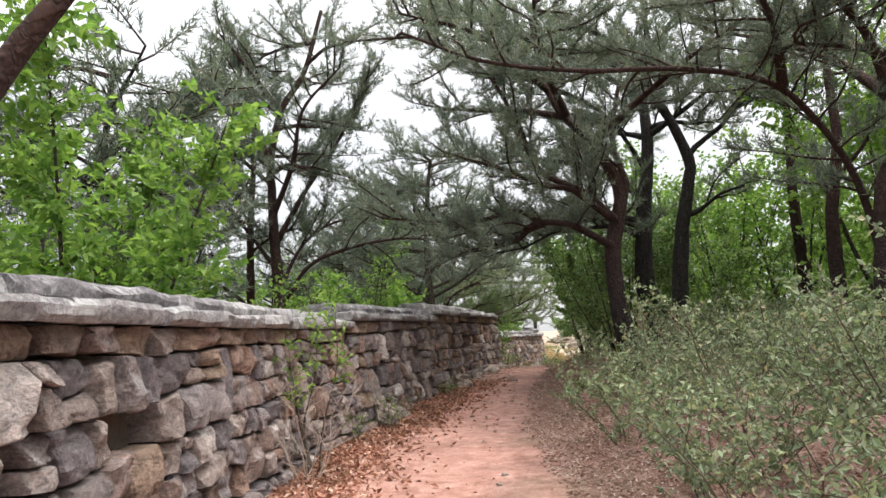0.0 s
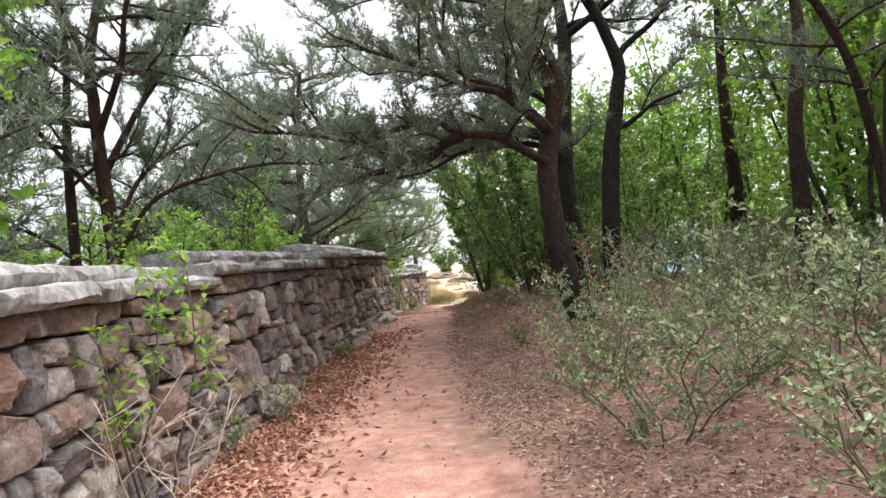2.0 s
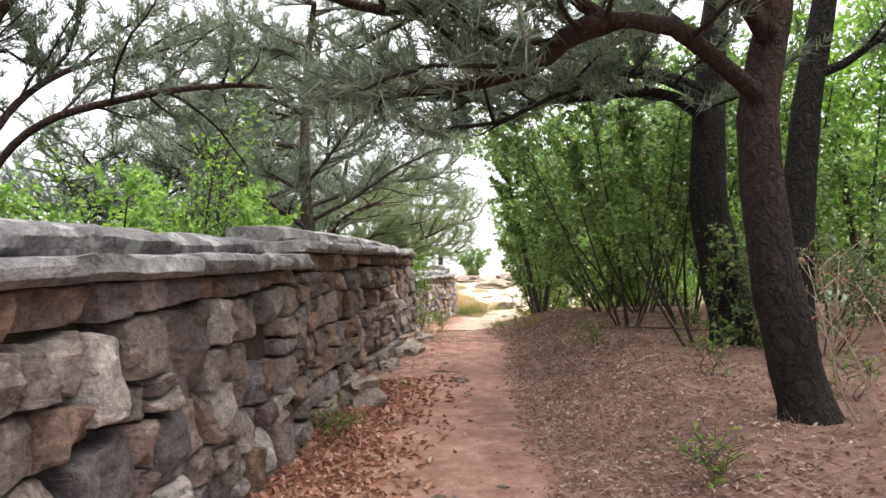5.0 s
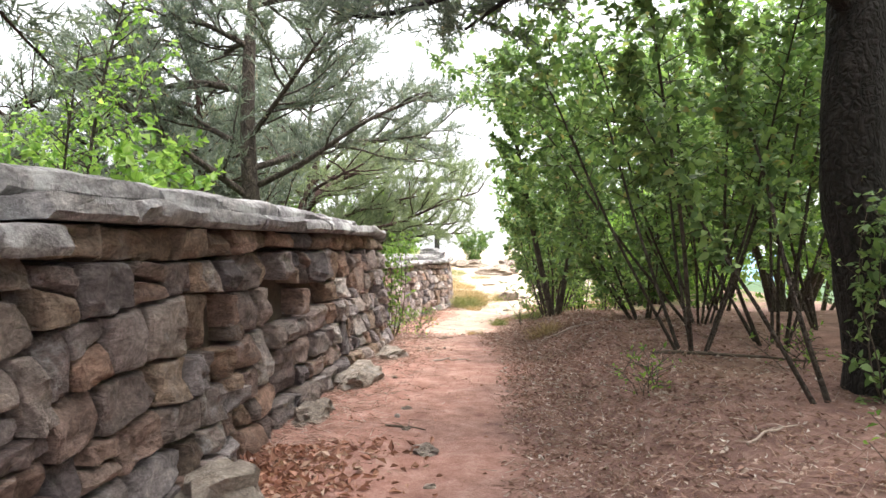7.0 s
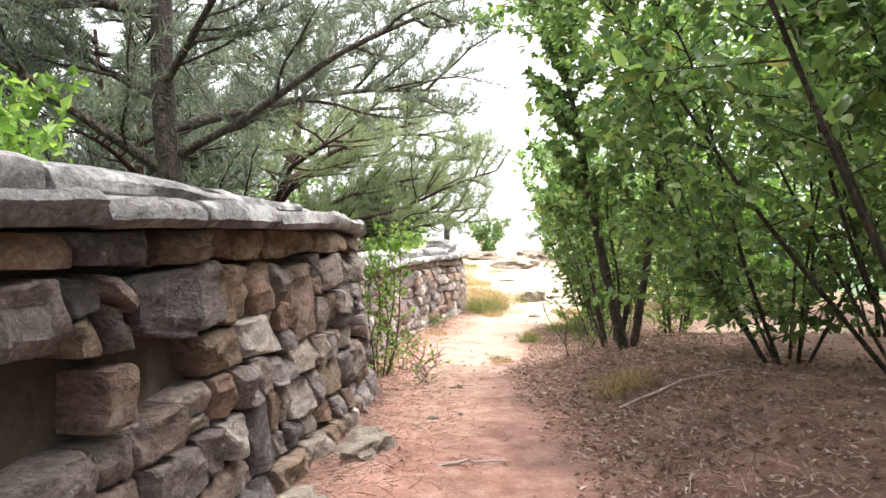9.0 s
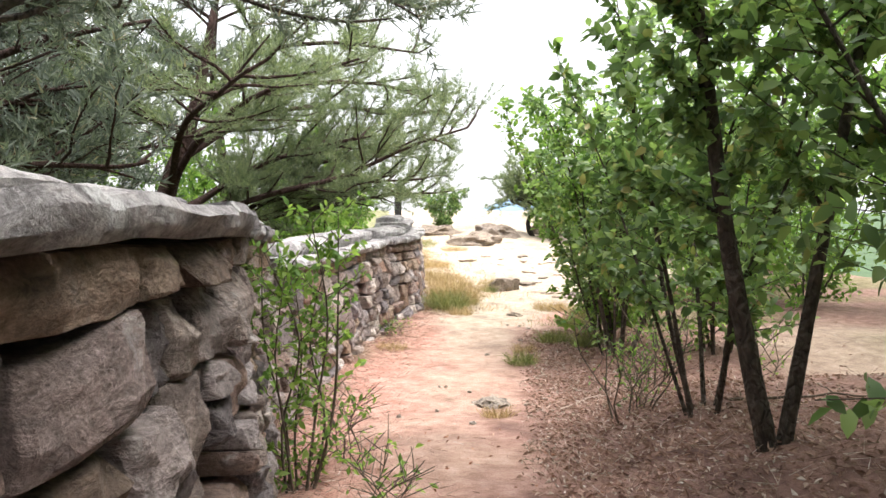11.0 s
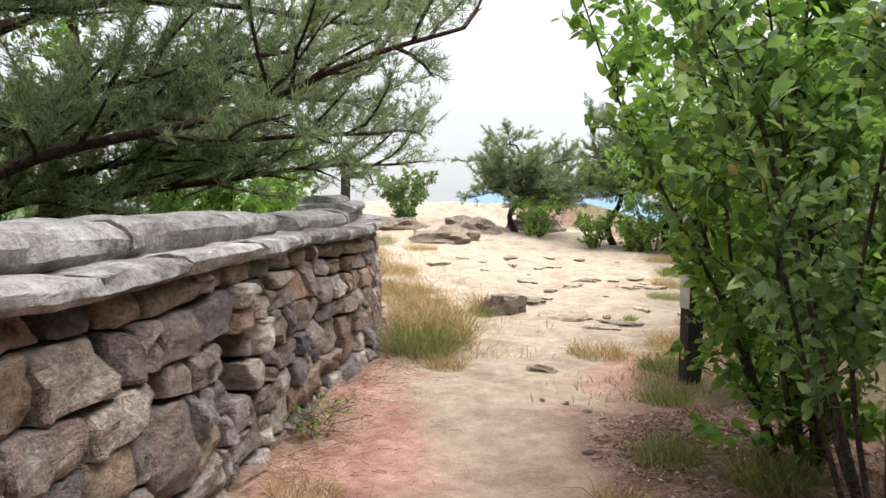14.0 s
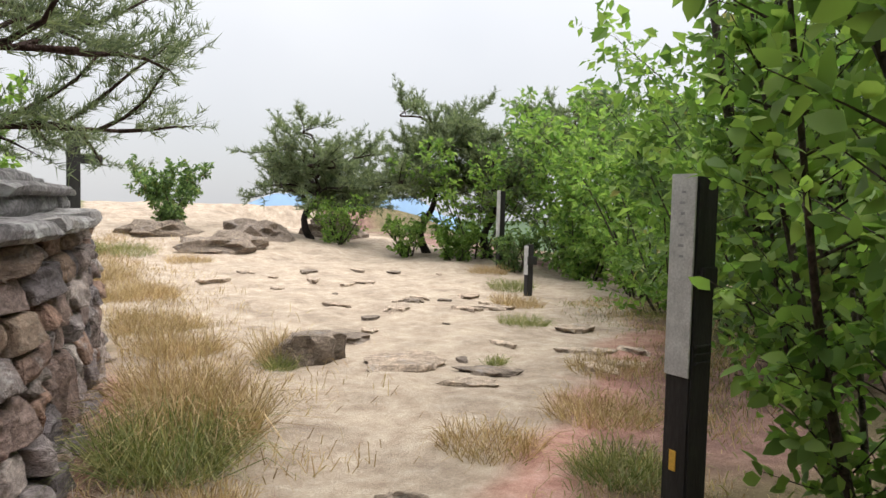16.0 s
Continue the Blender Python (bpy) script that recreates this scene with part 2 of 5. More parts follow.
def ground_material():
    m, n, l, b = material("ground_soil", 0.95)
    def attr(name):
        a = n.new("ShaderNodeAttribute")
        a.attribute_name = name
        return a.outputs["Fac"]
    big, mid, fine = noise_tex(n, l, 1.7, 7, 0.7, "World"), noise_tex(n, l, 6, 8, 0.7, "World"), noise_tex(n, l, 60, 5, 0.7, "World")
    red = ramp(n, l, mid, [(0.3, (0.27, 0.128, 0.098)), (0.5, (0.41, 0.222, 0.178)), (0.7, (0.53, 0.34, 0.285))])
    sand = ramp(n, l, mid, [(0.3, (0.295, 0.226, 0.173)), (0.52, (0.408, 0.335, 0.262)), (0.75, (0.51, 0.44, 0.362))])
    litter = ramp(n, l, mid, [(0.3, (0.13, 0.072, 0.06)), (0.55, (0.25, 0.148, 0.123)), (0.75, (0.38, 0.255, 0.218))])
    green = ramp(n, l, mid, [(0.3, (0.07, 0.09, 0.03)), (0.7, (0.16, 0.17, 0.06))])
    hill = ramp(n, l, noise_tex(n, l, 0.08, 8, 0.7, "World"), [(0.3, (0.03, 0.06, 0.03)), (0.7, (0.07, 0.11, 0.045))])
    c = mix(n, l, litter, red, attr("trodden"))
    c = mix(n, l, c, sand, attr("sand"))
    c = mix(n, l, c, green, attr("verge"))
    c = mix(n, l, c, hill, attr("valley"))
    c = mix(n, l, c, ramp(n, l, big, [(0.32, (0.62, 0.6, 0.6)), (0.5, (1.0, 1.0, 1.0)), (0.7, (1.2, 1.2, 1.2))]), 0.85, "MULTIPLY")
    c = mix(n, l, c, ramp(n, l, fine, [(0.3, (0.7, 0.68, 0.66)), (0.7, (1.2, 1.2, 1.2))]), 0.7, "MULTIPLY")
    l.new(c, b.inputs["Base Color"])
    bump(n, l, b, mix(n, l, mid, fine, 0.45), 1.0, 0.045)
    return m


M_GROUND = ground_material()
# far ridge: air haze painted in as blue base colour and a faint glow
M_MOUNTAIN, _n, _l, _b = material("mountain_painted_haze", 1.0)
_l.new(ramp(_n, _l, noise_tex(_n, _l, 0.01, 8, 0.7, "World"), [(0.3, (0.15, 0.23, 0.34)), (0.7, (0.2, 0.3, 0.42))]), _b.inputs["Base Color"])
# emission stands in for daylight scattered by the air in between
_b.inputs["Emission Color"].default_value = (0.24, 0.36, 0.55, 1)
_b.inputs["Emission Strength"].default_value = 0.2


# ---- building helpers ----
def mesh_from(name, verts, faces, mat, smooth=True, sharp=0):
    me = bpy.data.meshes.new(name)
    me.from_pydata([tuple(v) for v in verts] if not isinstance(verts, np.ndarray) else verts.tolist(), [], faces if isinstance(faces, list) else faces.tolist())
    me.materials.append(mat)
    if smooth:
        me.polygons.foreach_set("use_smooth", [True] * len(me.polygons))
    me.update()
    if sharp:
        me.set_sharp_from_angle(angle=radians(sharp))
    return me


def piece(name, me, parent=None, label="", kind=""):
    ob = new(name, me)
    if parent is not None:
        ob.parent = parent
    return tagged(ob, label, kind=kind)


def thing(name, at, label, category, group="", kind=""):
    ob = new(name)
    ob.location = at
    return tagged(ob, label, category, group, kind)


def smoothstep(a, b, x):
    t = min(1.0, max(0.0, (x - a) / (b - a)))
    return t * t * (3 - 2 * t)


def lerp_table(x, xs, ys):
    return float(np.interp(x, xs, ys))


def tube(verts, faces, pts, radii, sides=7, rng=None, wobble=0.0):
    """Append a tapering tube along pts."""
    start = len(verts)
    up = Vector((0.13, 0.97, 0.2))
    for i, p in enumerate(pts):
        d = (pts[min(i + 1, len(pts) - 1)] - pts[max(i - 1, 0)]).normalized()
        a = d.cross(up)
        if a.length < 0.1:
            a = d.cross(Vector((1, 0, 0)))
        a.normalize()
        b = d.cross(a)
        for k in range(sides):
            an = 2 * math.pi * k / sides
            r = radii[i] * (1 + (rng.uniform(-wobble, wobble) if wobble else 0))
            verts.append(p + (a * math.cos(an) + b * math.sin(an)) * r)
    for i in range(len(pts) - 1):
        for k in range(sides):
            k2 = (k + 1) % sides
            o = start + i * sides
            faces.append((o + k, o + k2, o + sides + k2, o + sides + k))
    tip = len(verts)
    verts.append(pts[-1] + (pts[-1] - pts[-2]).normalized() * radii[-1] * 0.5)
    o = start + (len(pts) - 1) * sides
    for k in range(sides):
        faces.append((o + k, o + (k + 1) % sides, tip))


def spline(ctrl, step=0.25):
    """A smooth line through control points, resampled."""
    c = [Vector(p) for p in ctrl]
    c = [c[0] * 2 - c[1]] + c + [c[-1] * 2 - c[-2]]
    out = []
    for i in range(1, len(c) - 2):
        n = max(2, int((c[i + 1] - c[i]).length / step))
        for k in range(n):
            t = k / n
            out.append(0.5 * ((2 * c[i]) + (c[i + 1] - c[i - 1]) * t + (2 * c[i - 1] - 5 * c[i] + 4 * c[i + 1] - c[i + 2]) * t * t + (3 * c[i] - c[i - 1] - 3 * c[i + 1] + c[i + 2]) * t ** 3))
    out.append(c[-2])
    return out


def rand_dirs(nrng, n):
    v = nrng.normal(size=(n, 3))
    return v / np.linalg.norm(v, axis=1, keepdims=True)


def leaf_mesh(name, centres, dirs, sizes, mat, nrng, width=0.5, droop=0.25, flat=0.55, fine=False):
    """Many folded leaves: each a pointed blade with a midrib."""
    n = len(centres)
    d = dirs / np.linalg.norm(dirs, axis=1, keepdims=True)
    ref = rand_dirs(nrng, n) * (1 - flat) + np.array([0, 0, 1.0]) * flat
    side = np.cross(d, ref)
    side /= np.maximum(np.linalg.norm(side, axis=1, keepdims=True), 1e-6)
    up = np.cross(side, d)
    L = sizes[:, None]
    if not fine:
        v = np.stack([centres, centres + d * L * 0.5 + side * L * width * 0.5 + up * L * 0.1, centres + d * L - up * L * droop * 0.5, centres + d * L * 0.5 - side * L * width * 0.5 + up * L * 0.1], 1).reshape(-1, 3)
        i = np.arange(n)[:, None] * 4
        f = np.concatenate([i + np.array([[0, 1, 2]]), i + np.array([[0, 2, 3]])])
    else:
        w = width
        cols = [centres,
                centres + d * L * 0.3 + side * L * w * 0.46 + up * L * 0.07, centres + d * L * 0.35, centres + d * L * 0.3 - side * L * w * 0.46 + up * L * 0.07,
                centres + d * L * 0.68 + side * L * w * 0.36 - up * L * droop * 0.15, centres + d * L * 0.7 - up * L * droop * 0.25, centres + d * L * 0.68 - side * L * w * 0.36 - up * L * droop * 0.15,
                centres + d * L - up * L * droop * 0.7]
        v = np.stack(cols, 1).reshape(-1, 3)
        i = np.arange(n)[:, None] * 8
        f = np.concatenate([i + np.array([q]) for q in ([0, 1, 2], [0, 2, 3], [1, 4, 5], [1, 5, 2], [2, 5, 6], [2, 6, 3], [4, 7, 5], [5, 7, 6])])
    return mesh_from(name, v, f, mat, fine)


def blade_mesh(name, roots, dirs, lengths, widths, mat, nrng, bend=0.0):
    """Many thin blades (needles or grass); with bend they droop at the tip."""
    n = len(roots)
    d = dirs / np.linalg.norm(dirs, axis=1, keepdims=True)
    side = np.cross(d, rand_dirs(nrng, n))
    side /= np.maximum(np.linalg.norm(side, axis=1, keepdims=True), 1e-6)
    L, W = lengths[:, None], widths[:, None]
    if not bend:
        v = np.stack([roots - side * W / 2, roots + side * W / 2, roots + d * L], 1).reshape(-1, 3)
        f = np.arange(n)[:, None] * 3 + np.array([[0, 1, 2]])
    else:
        mid = roots + d * L * 0.55
        out = d * np.array([1, 1, 0.0])
        tip = mid + d * L * 0.4 * (1 - bend * 0.5) + out * L * bend * 0.5 - np.array([0, 0, 1.0]) * L * bend * nrng.uniform(0.1, 0.7, (n, 1))
        v = np.stack([roots - side * W / 2, roots + side * W / 2, mid + side * W * 0.4, mid - side * W * 0.4, tip], 1).reshape(-1, 3)
        i = np.arange(n)[:, None] * 5
        f = np.concatenate([i + np.array([q]) for q in ([0, 1, 2], [0, 2, 3], [3, 2, 4])])
    return mesh_from(name, v, f, mat, False)


# ---- the lie of the land ----
FOOT = [(-1.62, -9), (-1.6, -4), (-1.58, 3), (-1.53, 6.3), (-1.45, 8.4), (-1.12, 9.9), (-0.83, 11.2), (-0.58, 12.4), (-0.2, 14.2), (0.17, 15.6), (0.52, 17.1), (0.93, 18.4),
        (1.4, 20), (1.67, 21.5), (1.6, 22.6), (1.7, 24.5), (1.95, 25.9), (2.44, 27.4), (2.95, 28.8), (3.4, 30.1), (3.72, 30.7), (4.05, 31.4), (4.42, 32.9), (4.7, 34.6)]
FX, FY = [p[0] for p in FOOT], [p[1] for p in FOOT]


def foot_x(y):
    return lerp_table(y, FY + [60], FX + [8.0])


def edge_x(y):
    """The right edge of the trodden path."""
    return lerp_table(y, [-9, 6, 9.5, 12.5, 15.6, 19, 22.5, 26.5, 28.5, 30, 33, 40, 48], [0.9, 0.95, 1.0, 1.4, 1.9, 2.7, 3.1, 4.4, 5.0, 6.3, 10.5, 13.2, 13])


def ground_z(x, y):
    z = lerp_table(y, [-10, 0, 5, 11, 16, 19, 21.5, 25, 29, 33, 36, 39, 42], [0, 0, 0.1, 0.13, 0.3, 0.4, 0.36, -0.05, -0.13, -0.13, -0.12, -0.03, 0.12])
    z += (lerp_table(y, [42, 45, 49, 53, 58, 70, 90, 160], [0, 0.45, 0.95, 1.12, 0.6, -5, -16, -60]) - 0.0) * (1.0 if y > 53 else 1 - 0.75 * smoothstep(9.0, 12.5, x))
    fx, ex = foot_x(y), edge_x(y)
    if x > ex:
        z += 0.36 * smoothstep(0.1, 1.5, x - ex) * (1 - smoothstep(23, 26, y)) + 0.1 * smoothstep(0.2, 1.5, x - ex) * smoothstep(25, 27, y) * (1 - smoothstep(31, 35, y))
    if x < fx - 0.7 and y < 38:
        z -= 0.42 * (fx - 0.7 - x) * smoothstep(0, 3, fx - 0.7 - x)
    if y >= 38:
        z -= 0.3 * max(0, 4.5 - x) * smoothstep(38, 42, y)
    over = max(0, x - 15 - 0.05 * abs(y - 30))
    z -= 0.25 * over * smoothstep(0, 6, over)
    if y < -10:
        z -= 0.05 * (-10 - y)
    z += 0.05 * noise.noise((x * 0.6, y * 0.6, 0)) + 0.02 * noise.noise((x * 2.2, y * 2.2, 3)) + 0.008 * noise.noise((x * 7, y * 7, 8))
    if y > 30 and 5 < x < 14:
        z += 0.05 * smoothstep(30, 33, y) * (noise.noise((x * 1.1, y * 1.4, 14)) + 0.5 * abs(noise.noise((x * 3.1, y * 3.6, 15))))
    return max(z, -70 + 6 * noise.noise((x * 0.01, y * 0.01, 1)))


def build_ground():
    def axis(lo, hi, step, far):
        core = list(np.arange(lo, hi + step / 2, step))
        out, d = [], step
        a = hi
        while a < far:
            d *= 1.35
            a += d
            out.append(a)
        neg, d, a = [], step, lo
        while a > -far:
            d *= 1.35
            a -= d
            neg.append(a)
        return neg[::-1] + core + out
    xs, ys = axis(-4, 15, 0.14, 3000), axis(-3, 52, 0.14, 3000)
    verts, masks = [], {"trodden": [], "sand": [], "verge": [], "valley": []}
    for y in ys:
        for x in xs:
            verts.append((x, y, ground_z(x, y)))
            fx, ex = foot_x(y), edge_x(y)
            wob = 0.6 * noise.noise((x * 1.1, y * 1.1, 5)) + 0.3 * noise.noise((x * 3.3, y * 3.3, 6))
            on = smoothstep(-0.35, 0.7, ex - x + wob) * smoothstep(-0.2, 0.3, x - fx + wob)
            masks["trodden"].append(on)
            centre = lerp_table(y, [16, 20, 23, 26, 28.5, 30.5], [1.6, 2.1, 2.6, 3.5, 4.5, 5.0])
            half = lerp_table(y, [19, 22, 25, 28, 30, 33, 37], [0.1, 0.45, 0.55, 0.65, 0.9, 2.2, 5.2])
            c2 = centre if y < 30.5 else lerp_table(y, [30.5, 33, 37, 45], [5.1, 7.4, 9.2, 9.4])
            s = smoothstep(-0.25, 0.45, half - abs(x - c2) + wob) * (0.45 * smoothstep(17, 24, y) + 0.55 * smoothstep(26, 31, y))
            pale = 0.55 * smoothstep(1.0, 0.6, math.hypot((x - 9.3) / 2.6, (y - 24.8) / 4.2) + 0.3 * wob)
            s = max(s, pale)
            masks["sand"].append(s * (1 if y < 57 else 0))
            v = smoothstep(0.25, 0.6, noise.noise((x * 0.5, y * 0.5, 9)) + 0.5 * smoothstep(26, 34, y)) * (1 - s) * (1 - 0.8 * on) * (0.18 + 0.4 * smoothstep(24, 30, y))
            if x < fx - 0.5:
                v = 0.8
            masks["verge"].append(v)
            masks["valley"].append(smoothstep(16, 26, x) if x > 0 else smoothstep(8, 20, -x) if y < 56 else smoothstep(56, 62, y))
    w = len(xs)
    faces = [(j * w + i, j * w + i + 1, (j + 1) * w + i + 1, (j + 1) * w + i) for j in range(len(ys) - 1) for i in range(w - 1)]
    me = mesh_from("ground", verts, faces, M_GROUND)
    for name, vals in masks.items():
        me.attributes.new(name, "FLOAT", "POINT").data.foreach_set("value", vals)
    tagged(new("ground", me), "reddish trodden earth path turning to pale sand", "ground", kind="structure")


build_ground()


def build_mountains():
    rng = random.Random(5)
    for y0, height, seed in ((1500, 38, 1), (2300, 104, 2)):
        verts, faces, n = [], [], 160
        for i in range(n):
            a = radians(14 + 19 * i / (n - 1))
            h = height * smoothstep(0, 0.3, i / (n - 1)) * (1 - smoothstep(0.8, 1.0, i / (n - 1))) * (0.55 + 0.5 * noise.fractal((a * 2.2 + seed * 7, seed, 0), 0.8, 2.1, 6))
            x, y = math.sin(a) * y0, math.cos(a) * y0
            verts += [(x, y, -90), (x * 1.02, y * 1.02, -40 + max(10, h)), (x * 1.2, y * 1.2, -90)]
        for i in range(n - 1):
            o = i * 3
            faces += [(o, o + 3, o + 4, o + 1), (o + 1, o + 4, o + 5, o + 2)]
        tagged(new("backdrop", mesh_from("backdrop", verts, faces, M_MOUNTAIN)), "distant forested mountain ridge with blue haze painted into its colour", "mountain", kind="structure")


build_mountains()


# ---- trees and shrubs ----
def grow(rng, start, direction, length, rise=0.0, wander=0.25, step=0.14):
    pts, d = [Vector(start)], Vector(direction).normalized()
    for _ in range(max(2, int(length / step))):
        d = (d + Vector((rng.gauss(0, wander), rng.gauss(0, wander), rng.gauss(0, wander) + rise)) * step * 2).normalized()
        pts.append(pts[-1] + d * step)
    return pts


def taper(n, r0, r1):
    return [r0 + (r1 - r0) * i / max(1, n - 1) for i in range(n)]


def needle_tufts(name, tufts, mat, nrng, per=18, length=0.1, width=0.0045):
    pos = np.array([p for p, _ in tufts])
    dr = np.array([d for _, d in tufts])
    pos, dr = np.repeat(pos, per, 0), np.repeat(dr, per, 0)
    n = len(pos)
    dirs = dr * 0.75 + rand_dirs(nrng, n) * 0.85 + np.array([0, 0, 0.25])
    pos = pos + rand_dirs(nrng, n) * 0.02 - dr * nrng.uniform(0, 0.05, (n, 1))
    return blade_mesh(name, pos, dirs, nrng.uniform(0.6, 1.2, n) * length, np.full(n, width), mat, nrng)


def pine(at, trunk, limbs, seed, label, radius=0.2, needles=M_NEEDLE, density=1.0, bare=0.3, spread=1.0, per=10, bark=M_PINEBARK, width=0.015, length=0.15, bushy=2, auto=0, auto_len=2.0, droop=0.0, stout=(0.2, 0.34), group="pines along the wall"):
    """A pine: a bent trunk, heavy limbs, branches with twigs that carry tufts of needles. Points are relative to the foot."""
    rng, nrng = random.Random(seed), np.random.default_rng(seed)
    root = thing("pine_tree", at, label, "pine tree", group)
    line = spline(trunk, 0.22)
    v, f = [], []
    rr = [radius * (1.25 if i == 0 else 1.0) * (1 - 0.78 * i / (len(line) - 1)) for i in range(len(line))]
    tube(v, f, line, rr, 11, rng, 0.07)
    piece("trunk", mesh_from("trunk", v, f, M_PINEBARK if bark is None else bark), root)
    limbs = [list(l) for l in limbs]
    top = line[-1].z
    for k in range(auto):
        i = int(len(line) * rng.uniform(0.45, 0.98))
        i = min(i, len(line) - 1)
        an = rng.uniform(0, 2 * math.pi) + k * 2.4
        d = Vector((math.cos(an), math.sin(an), rng.uniform(-0.05, 0.5) - droop))
        s = line[i]
        L = auto_len * rng.uniform(0.6, 1.15) * (1.2 - 0.6 * i / len(line))
        limbs.append([s, s + d * L * 0.4 + Vector((0, 0, 0.1)), s + d * L * 0.75 + Vector((rng.gauss(0, .15), rng.gauss(0, .15), 0.0)), s + d * L])
    tufts = []
    bv, bf = [], []
    for li, ctrl in enumerate(limbs):
        pts = spline(ctrl, 0.16)
        r0 = radius * rng.uniform(*stout)
        lv, lf = [], []
        tube(lv, lf, pts, taper(len(pts), r0, 0.018), 8, rng, 0.08)
        piece("limb", mesh_from("limb", lv, lf, M_PINEBARK if bark is None else bark), root)
        n = len(pts)
        for i in range(int(n * bare * rng.uniform(0.55, 1.1)), n):
            if rng.random() > 0.85:
                continue
            d0 = (pts[min(i + 1, n - 1)] - pts[i - 1]).normalized()
            sidev = d0.cross(Vector((0, 0, 1))).normalized() * rng.choice((-1, 1))
            bl = rng.uniform(0.8, 2.0) * spread * (1.1 - 0.4 * i / n)
            br = grow(rng, pts[i], d0 * 0.4 + sidev * rng.uniform(0.4, 1.2) + Vector((0, 0, rng.uniform(-0.3, 0.5) - droop)), bl, 0.1, 0.4)
            tube(bv, bf, br[::2] + br[-1:], taper(len(br[::2]) + 1, min(0.022, r0 * 0.4), 0.006), 4)
            m = len(br)
            for j in range(1, m):
                dj = (br[j] - br[j - 1]).normalized()
                for _ in range(bushy if rng.random() < density else 1):
                    tw = grow(rng, br[j], dj + Vector((rng.gauss(0, .6), rng.gauss(0, .6), rng.gauss(0.2, .35))), rng.uniform(0.22, 0.6) * spread, 0.2, 0.3, 0.1)
                    b0 = len(bv)
                    bv += [tw[0], tw[0] + Vector((0.005, 0.005, 0.007)), tw[-1]]
                    bf.append((b0, b0 + 1, b0 + 2))
                    if rng.random() < density:
                        for q in range(1, len(tw)):
                            tufts.append((tw[q], (tw[q] - tw[q - 1]).normalized()))
    if bv:
        piece("branching", mesh_from("branching", bv, bf, M_PINEBARK if bark is None else bark), root, kind="stuff")
    if tufts:
        piece("crown", needle_tufts("crown", tufts, needles, nrng, per, length, width), root, kind="stuff")
    return root


def broadleaf(name, at, seed, label, category, stems, height, spread, leaf=0.07, leaves=5000, mat=M_LEAF2, stem_r=0.02, base_spread=0.1, low=0.25, bark=M_STEM, width=0.55, fine=False, lean=(0, 0), group="", flat=0.5, arch=0.0):
    """A shrub or leafy tree: several stems that fork, and leaves in sprays along their twigs."""
    rng, nrng = random.Random(seed), np.random.default_rng(seed)
    root = thing(name, at, label, category, group)
    twigs, tv, tf = [], [], []
    for s in range(stems):
        an = 2 * math.pi * (s + rng.uniform(-0.3, 0.3)) / stems
        st = Vector((math.cos(an), math.sin(an), 0)) * base_spread * rng.uniform(0.3, 1)
        out = Vector((math.cos(an), math.sin(an), 0)) * spread * rng.uniform(0.35, 0.95) if stems > 1 else Vector((0, 0, 0))
        out += Vector((lean[0], lean[1], 0))
        h = height * rng.uniform(0.72, 1.0)
        g = 1 + 0.55 * arch
        ctrl = [st - Vector((0, 0, 0.06)), st + out * 0.32 * g + Vector((rng.gauss(0, .05), rng.gauss(0, .05), h * 0.3)), st + out * 0.7 * g + Vector((rng.gauss(0, .08), rng.gauss(0, .08), h * (0.65 + 0.08 * arch))), st + out * 1.05 * g + Vector((0, 0, h * (1 - 0.12 * arch)))]
        pts = spline(ctrl, 0.12)
        v, f = [], []
        r = stem_r * rng.uniform(0.7, 1.2)
        tube(v, f, pts, taper(len(pts), r, max(0.003, r * 0.2)), 7 if stem_r > 0.03 else 5, rng, 0.06)
        n = len(pts)
        for i in range(max(1, int(n * low)), n):
            for _ in range(2 if i > n * 0.5 else 1):
                d0 = (pts[i] - pts[i - 1]).normalized()
                a2 = rng.uniform(0, 2 * math.pi)
                d = Vector((math.cos(a2), math.sin(a2), rng.uniform(-0.1 - 0.25 * arch, 0.8 - 0.4 * arch))) + d0 * 0.4
                L = spread * rng.uniform(0.3, 0.75) * (1.15 - 0.6 * i / n)
                tw = grow(rng, pts[i], d, L, 0.05, 0.35, 0.1)
                if leaf > 0.12:
                    tv += [tw[0], tw[0] + Vector((0.006, 0.006, 0.008)), tw[-1]]
                    tf.append((len(tv) - 3, len(tv) - 2, len(tv) - 1))
                else:
                    tube(tv, tf, [tw[0], tw[len(tw) // 2], tw[-1]], [max(0.003, r * 0.35), 0.003, 0.002], 3)
                twigs.append(tw)
        piece("stem" if stems > 1 or stem_r < 0.04 else "trunk", mesh_from("stem", v, f, bark), root)
    piece("twig", mesh_from("twig", tv, tf, bark), root, kind="stuff")
    segs = [(tw[i - 1], tw[i]) for tw in twigs for i in range(max(1, len(tw) // 4), len(tw))]
    if segs:
        pick = nrng.integers(0, len(segs), leaves)
        t = nrng.uniform(0, 1, (leaves, 1))
        a = np.array([tuple(s[0]) for s in segs])[pick]
        b = np.array([tuple(s[1]) for s in segs])[pick]
        c = a + (b - a) * t + rand_dirs(nrng, leaves) * leaf * 0.35
        d = (b - a) / np.maximum(np.linalg.norm(b - a, axis=1, keepdims=True), 1e-6) * 0.6 + rand_dirs(nrng, leaves) * 0.9 + np.array([0, 0, -0.1])
        piece("foliage", leaf_mesh("foliage", c, d, nrng.uniform(0.55, 1.15, leaves) * leaf, mat, nrng, width, 0.3, flat, fine), root, kind="stuff")
    return root


def on_ground(x, y, sink=0.05):
    return (x, y, ground_z(x, y) - sink)


